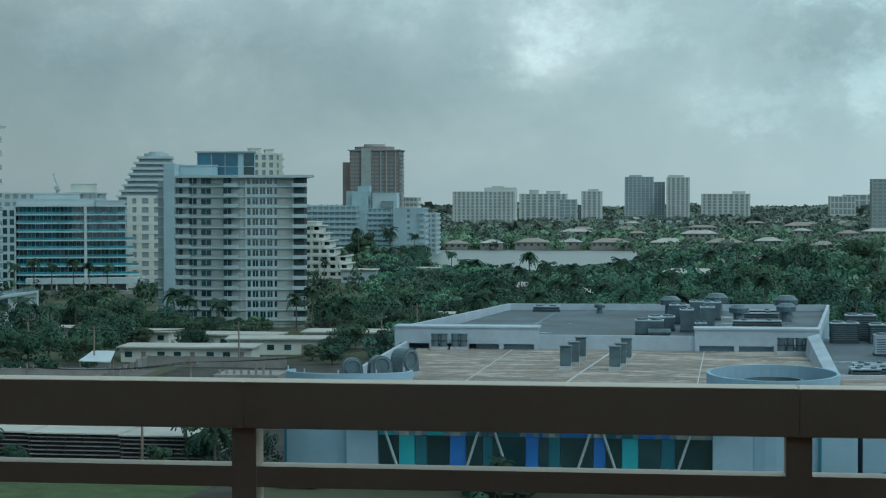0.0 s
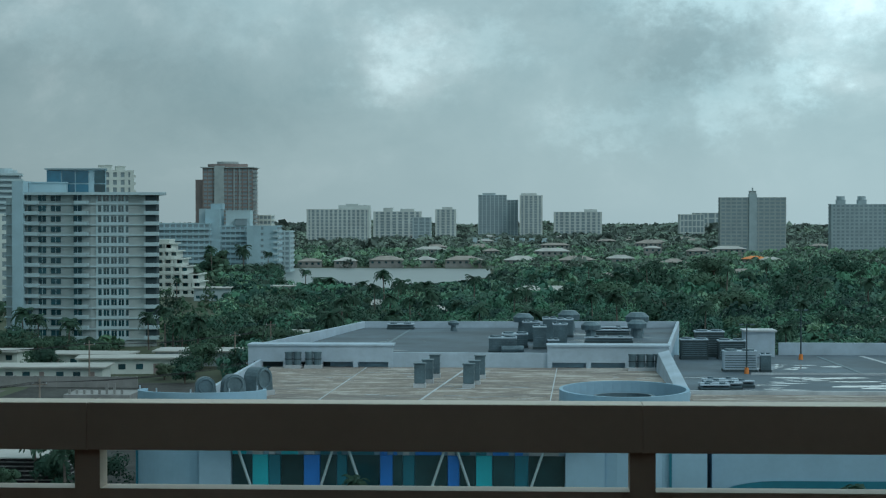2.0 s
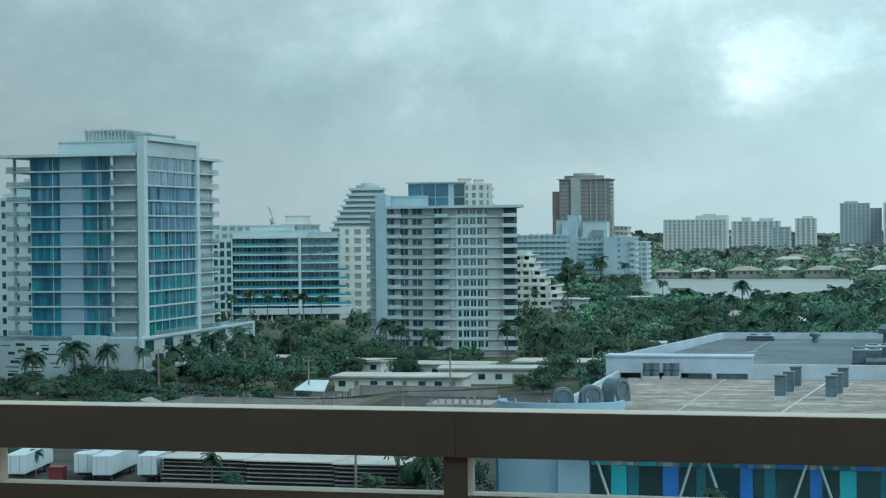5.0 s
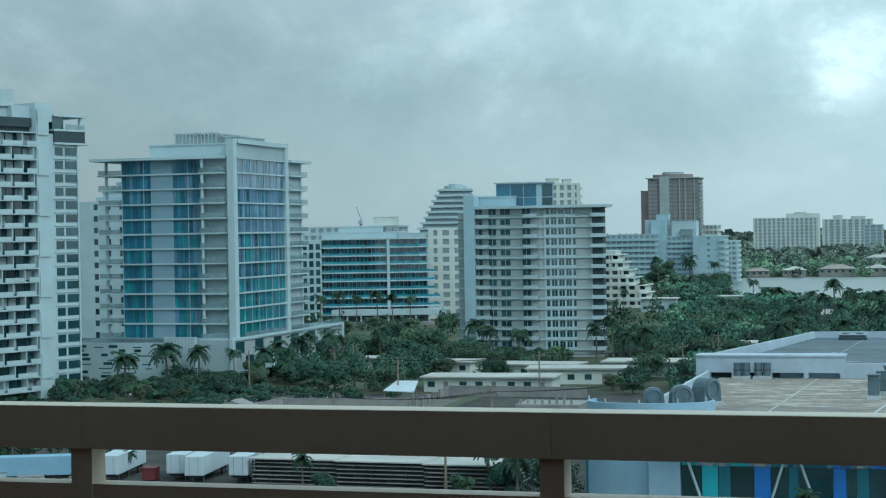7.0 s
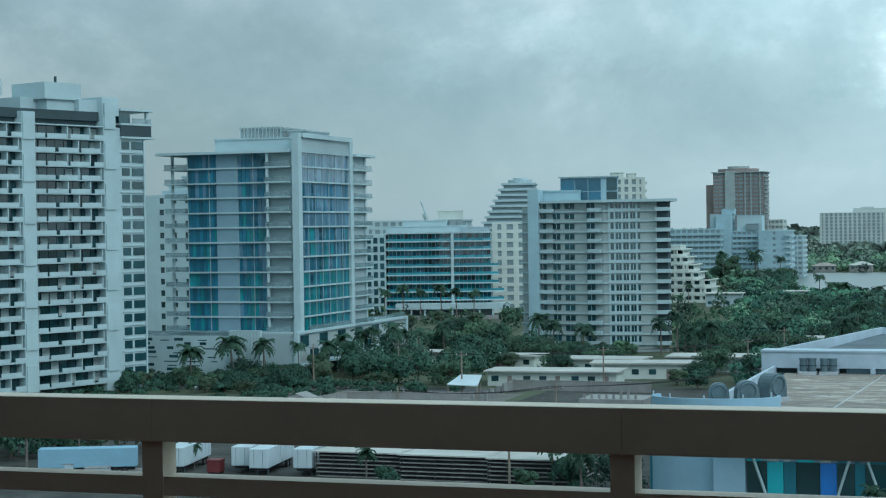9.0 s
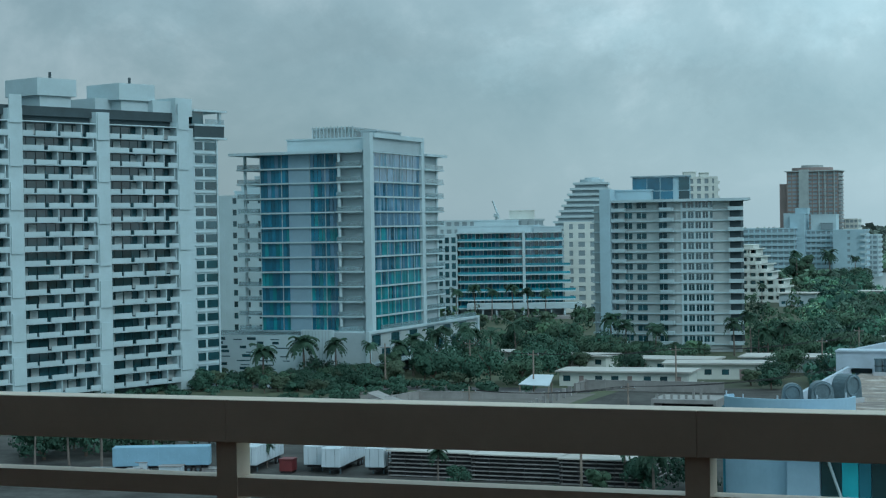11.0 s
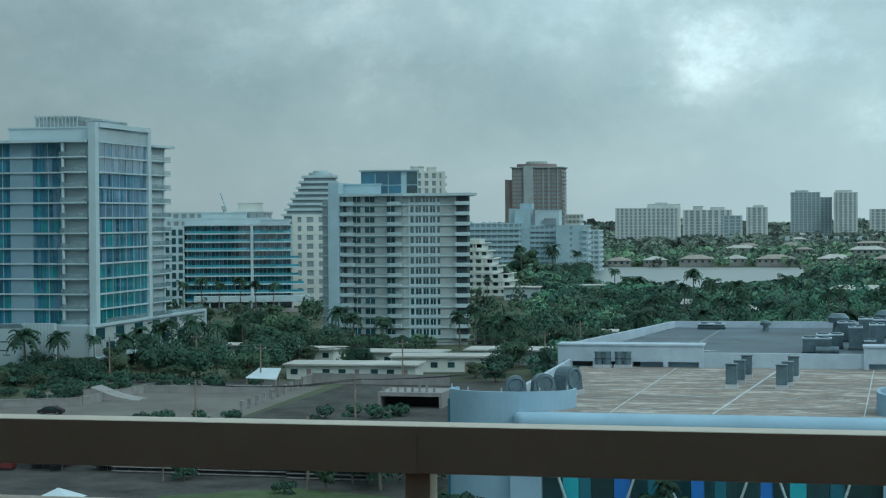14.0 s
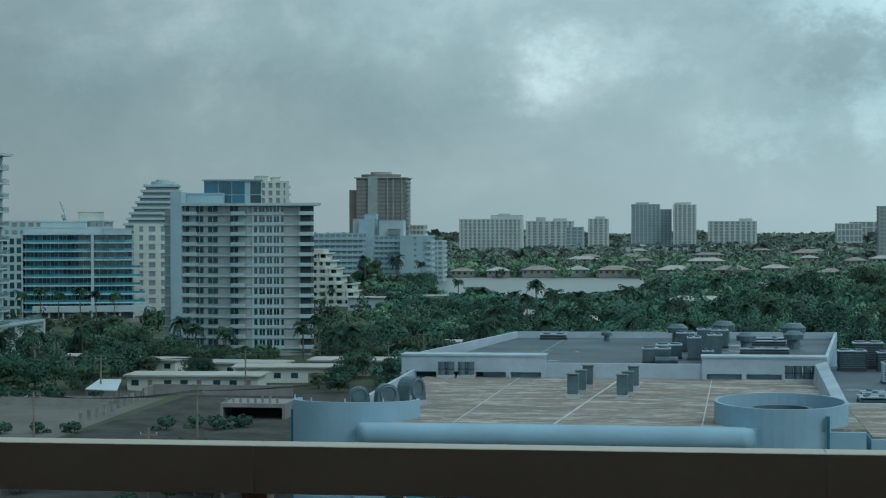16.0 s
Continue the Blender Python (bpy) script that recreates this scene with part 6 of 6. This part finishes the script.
for x0, x1, y0, y1, n, hi in ((-184, -108, 324, 351, 44, 0.75), (-240, -190, 338, 350, 20, 0.7), (-158, -98, 345, 445, 72, 1.1), (-78, -44, 300, 440, 48, 1.05), (-100, -50, 400, 520, 24, 1.1), (-96, -40, 440, 620, 14, 1.2), (-40, 60, 345, 480, 26, 1.15), (40, 120, 315, 480, 26, 1.2), (-250, -160, 432, 600, 20, 1.0), (-215, -172, 340, 354, 14, 0.55)):
    made = 0
    while made < n:
        x, y = tr.uniform(x0, x1), tr.uniform(y0, y1)
        made += 1
        if not free(x, y):
            continue
        proto = tr.choice(TREES)
        s = tr.uniform(0.6, 1.0) * hi
        top = 9.0 * s
        if top > cap_at(x, y):
            s *= max(0.32, cap_at(x, y) / top)
        c = copy_thing(proto, pose(x, y, 0, 0, 0, tr.uniform(0, 360)))
        c.scale = (s, s, s * tr.uniform(0.85, 1.1))
for x, y, k, s in ((-57.5, 212.5, 0, 0.75), (-52.5, 216, 3, 0.6), (-82, 213, 0, 0.42), (-61.5, 207, 4, 0.55), (-128, 352, 3, 1.0), (-118, 344, 1, 0.9), (-121, 360, 3, 1.05), (88, 600, 3, 1.6), (150, 900, 3, 2.0), (160, 905, 3, 1.8), (-173, 975, 4, 2.3), (-169, 968, 4, 1.8), (-177, 972, 0, 1.6), (-150, 960, 0, 1.3), (-143, 930, 3, 1.2), (-138, 952, 1, 1.3), (-160, 955, 2, 1.4), (-131, 900, 3, 1.1), (-150, 221, 0, 1.0), (-146, 226, 3, 0.9), (-154, 226, 0, 1.1), (-141, 229, 0, 0.9), (-136, 231, 1, 0.8), (-152, 232, 0, 0.8), (-147, 236, 1, 0.8), (-143, 240, 0, 0.85), (-138, 238, 2, 0.8), (-156, 240, 3, 0.7), (-133, 240, 1, 0.7), (-128, 238, 0, 0.75)):
    c = copy_thing(TREES[k], pose(x, y, 0, 0, 0, tr.uniform(0, 360)))
    c.scale = (s, s, s)
for x, y, k, s in ((-197, 316, 1, 1.2), (-178, 345, 1, 1.05), (-170, 349, 1, 1.25), (-163, 351, 0, 1.0), (-155.5, 352, 2, 0.75), (-153, 362, 0, 0.9), (-152, 368, 0, 1.0), (-152.5, 374, 1, 0.9), (-152, 380, 0, 1.05), (-152, 388, 2, 0.85), (-150, 397, 0, 1.1), (-151, 405, 0, 0.9), (-150, 414, 1, 1.0), (-147, 424, 0, 1.0),
                   (-120, 430, 0, 1.0), (-114, 436, 1, 1.0), (-134, 432, 0, 0.9), (-127, 441, 0, 1.1), (-95, 440, 0, 1.0), (-87, 430, 2, 0.8), (-49.4, 600, 2, 1.3), (-44.6, 601, 2, 1.05), (-46, 640, 1, 1.3), (-38, 650, 1, 1.2), (-66, 700, 1, 1.0), (-30, 520, 1, 1.1), (-22, 540, 1, 1.0), (-14, 500, 1, 1.1), (5, 470, 1, 1.1), (-148, 1000, 2, 1.2), (-140, 700, 2, 0.8), (-158, 980, 0, 1.9), (-173, 960, 2, 1.5),
                   (-141, 214, 0, 0.8), (-137, 216, 0, 0.85), (-132, 222, 0, 0.8), (-127, 224, 0, 0.75), (-146, 213, 2, 0.7), (-225, 585, 2, 1.0), (-219, 588, 2, 1.1), (-212, 586, 2, 1.0), (-205, 588, 2, 1.1), (-199, 587, 2, 1.0), (-193, 589, 2, 0.95), (-232, 584, 2, 0.9), (-55, 209, 1, 0.85), (-60, 214, 0, 0.75), (-84, 211, 0, 0.55), (-19.4, 196, 1, 0.55), (-113.5, 221, 0, 0.4), (-106.8, 222, 0, 0.4), (60, 420, 1, 1.0), (75, 380, 1, 1.0), (20, 400, 1, 1.0), (110, 420, 0, 1.1)):
    c = copy_thing(PALMS[k], pose(x, y, 0, 0, 0, tr.uniform(0, 360)))
    c.scale = (s, s, s)


made = 0
while made < 60:
    y = tr.uniform(400, 820)
    x = y * tr.uniform(-0.15, 0.21)
    made += 1
    if free(x, y) and cap_at(x, y) > 8:
        c = copy_thing(PALMS[tr.randrange(3)], pose(x, y, 0, 0, 0, tr.uniform(0, 360)))
        s = tr.uniform(0.9, 1.35)
        c.scale = (s, s, min(s, cap_at(x, y) / 10.5))
for x, y, k, s in ((-78, 590, 3, 1.15), (-84, 606, 1, 1.3), (-71, 612, 3, 1.0), (-93, 600, 0, 1.3), (-60, 520, 3, 1.1), (-75, 500, 1, 1.15), (-48, 480, 3, 1.2), (-66, 470, 0, 1.3), (40, 520, 3, 1.5), (62, 560, 1, 1.5), (15, 600, 3, 1.4), (30, 640, 1, 1.5),
                   (95, 640, 3, 1.7), (70, 700, 1, 1.7), (110, 520, 3, 1.5), (130, 620, 0, 1.8), (50, 760, 3, 1.8), (120, 780, 3, 1.9), (90, 880, 1, 2.0), (20, 480, 0, 1.2), (80, 460, 3, 1.3)):
    if free(x, y):
        c = copy_thing(TREES[k], pose(x, y, 0, 0, 0, tr.uniform(0, 360)))
        c.scale = (s * 1.15, s * 1.15, min(s, cap_at(x, y) / 9.0))


def shrub(x, y, s):
    c = copy_thing(BUSH, pose(x, y, 0, 0, 0, tr.uniform(0, 360)))
    c.scale = (s, s, s)


BUSH = thing("bush", "rounded dark green bush on the ground", "bush", -103.5, 276.5, 0, group="bushes")
p, nn = crown_points(rng, 500, 1.7, 2.2, -0.1, 8)
v = leaf_quads(rng, p, nn, 0.19)
part("crown", mesh_np("crown", v, np.arange(len(v)).reshape(-1, 4), M["leafa"], soft(nn)), None, BUSH)
part("stem", bar(bmesh.new(), (0, 0, 0), (0, 0, 1.2), 0.12, 6, 0.06), M["bark"], BUSH)
for x, y, s in ((-98.5, 277.5, 1.0), (-109, 274, 1.1), (-112, 273, 0.9), (-76, 285, 1.3), (-80, 287, 1.1), (-84, 283, 1.2), (-73, 288, 1.2), (-45, 200, 0.8), (-43, 199.5, 0.9), (-41.5, 199, 0.7), (-20, 196, 1.5), (-17.5, 195.5, 1.3), (-22, 196, 1.2), (34, 200, 1.6), (36.5, 199, 1.9), (-66, 205, 0.9)):
    shrub(x, y, s)
for k in range(30):
    shrub(tr.uniform(-215, -112), tr.uniform(322, 334) + (4 if k % 2 else 0), tr.uniform(0.8, 1.5))
for k in range(70):
    x, y = tr.uniform(-205, -136), tr.uniform(300, 329)
    if not -174 < x < -156:
        shrub(x, y, tr.uniform(0.6, 1.1))
for k in range(26):
    shrub(-199 + k * 2.6 + tr.uniform(-1, 1), 341 + tr.uniform(-2, 2), tr.uniform(0.9, 1.6))


def woods(name, label, n, y0, y1, a0, a1, size, quads, r0, r1, h0, h1, m, lift=0.0):
    """A wood that nobody could count, in one mesh."""
    protos = []
    for k in range(7):
        p, nn = crown_points(rng, quads, 1.0, 1.2, 0.1, 8)
        protos.append((p, nn))
    allv, alln, tones, made = [], [], [], 0
    while made < n:
        y = math.sqrt(tr.uniform(y0 * y0, y1 * y1))
        x = y * tr.uniform(a0, a1)
        made += 1
        if not free(x, y):
            continue
        r, h = tr.uniform(r0, r1), tr.uniform(h0, h1)
        if tr.random() < 0.1:
            r, h = r * 1.6, h * 1.35
        c = cap_at(x, y)
        if c < 2:
            continue
        h = min(h, c)
        p, nn = protos[tr.randrange(7)]
        a = tr.uniform(0, 6.28)
        R = np.array([[math.cos(a), -math.sin(a), 0], [math.sin(a), math.cos(a), 0], [0, 0, 1]])
        h *= 0.72
        allv.append(leaf_quads(rng, (p * [r, r, h]) @ R.T + [x, y, lift], nn @ R.T, size * r))
        alln.append(soft(nn @ R.T, 0.75))
        tones.append(np.full(len(p) * 4, tr.uniform(0.38, 0.6) if tr.random() < 0.25 else tr.uniform(0.7, 1.65), np.float32))
    v = np.concatenate(allv)
    tagged(new(name, mesh_np(name, v, np.arange(len(v)).reshape(-1, 4), M[m], np.concatenate(alln), np.concatenate(tones))), label, "trees", kind="stuff")


# foliage colours carry the haze, the farthest woods the most
woods("near_woods", "dense dark green suburban tree canopy", 420, 345, 610, -0.17, 0.24, 0.074, 400, 2.8, 5.6, 4.5, 9.5, "wooda")
woods("mixed_near_woods", "mid green trees mixed in the canopy", 330, 345, 610, -0.17, 0.24, 0.074, 390, 2.4, 4.8, 4.0, 9.0, "woodb")
woods("olive_near_woods", "olive green trees mixed in the canopy", 260, 345, 610, -0.17, 0.24, 0.078, 340, 2.2, 4.6, 3.5, 8.0, "woodc")
woods("middle_woods", "dark green tree canopy before the lagoon", 700, 600, 980, -0.17, 0.24, 0.125, 130, 2.8, 5.6, 4.5, 9.5, "wooda")
woods("mixed_middle_woods", "mid green trees before the lagoon", 750, 600, 980, -0.17, 0.24, 0.125, 125, 2.4, 5.0, 4.0, 9.0, "woodb")
woods("olive_middle_woods", "olive trees before the lagoon", 600, 600, 980, -0.17, 0.24, 0.13, 120, 2.4, 5.0, 3.5, 8.0, "woodc")
woods("shore_woods", "tree canopy beyond the lagoon", 2600, 900, 1700, -0.20, 0.25, 0.18, 60, 3, 6, 5, 9, "woodc")
woods("tan_woods", "olive trees beyond the lagoon, paled with haze colour", 1400, 1000, 1900, -0.20, 0.25, 0.18, 54, 3, 6, 5, 9, "hazeleaf")
woods("distant_woods", "hazy tree canopy in the distance", 3600, 1700, 3000, -0.22, 0.26, 0.23, 44, 5, 9, 8, 13, "hazeleaf")
woods("horizon_woods", "tree line along the horizon, paled with haze colour", 2600, 3000, 4700, -0.5, 0.27, 0.26, 40, 10, 20, 15, 21, "hazeleaf")
woods("west_woods", "tree canopy between the towers", 1300, 430, 1500, -0.62, -0.17, 0.13, 90, 2.6, 4.6, 5, 9, "leafb")
for ob in TREES + PALMS:
    ob.matrix_basis = pose(-60 - 4 * (TREES + PALMS).index(ob), 425, 0)
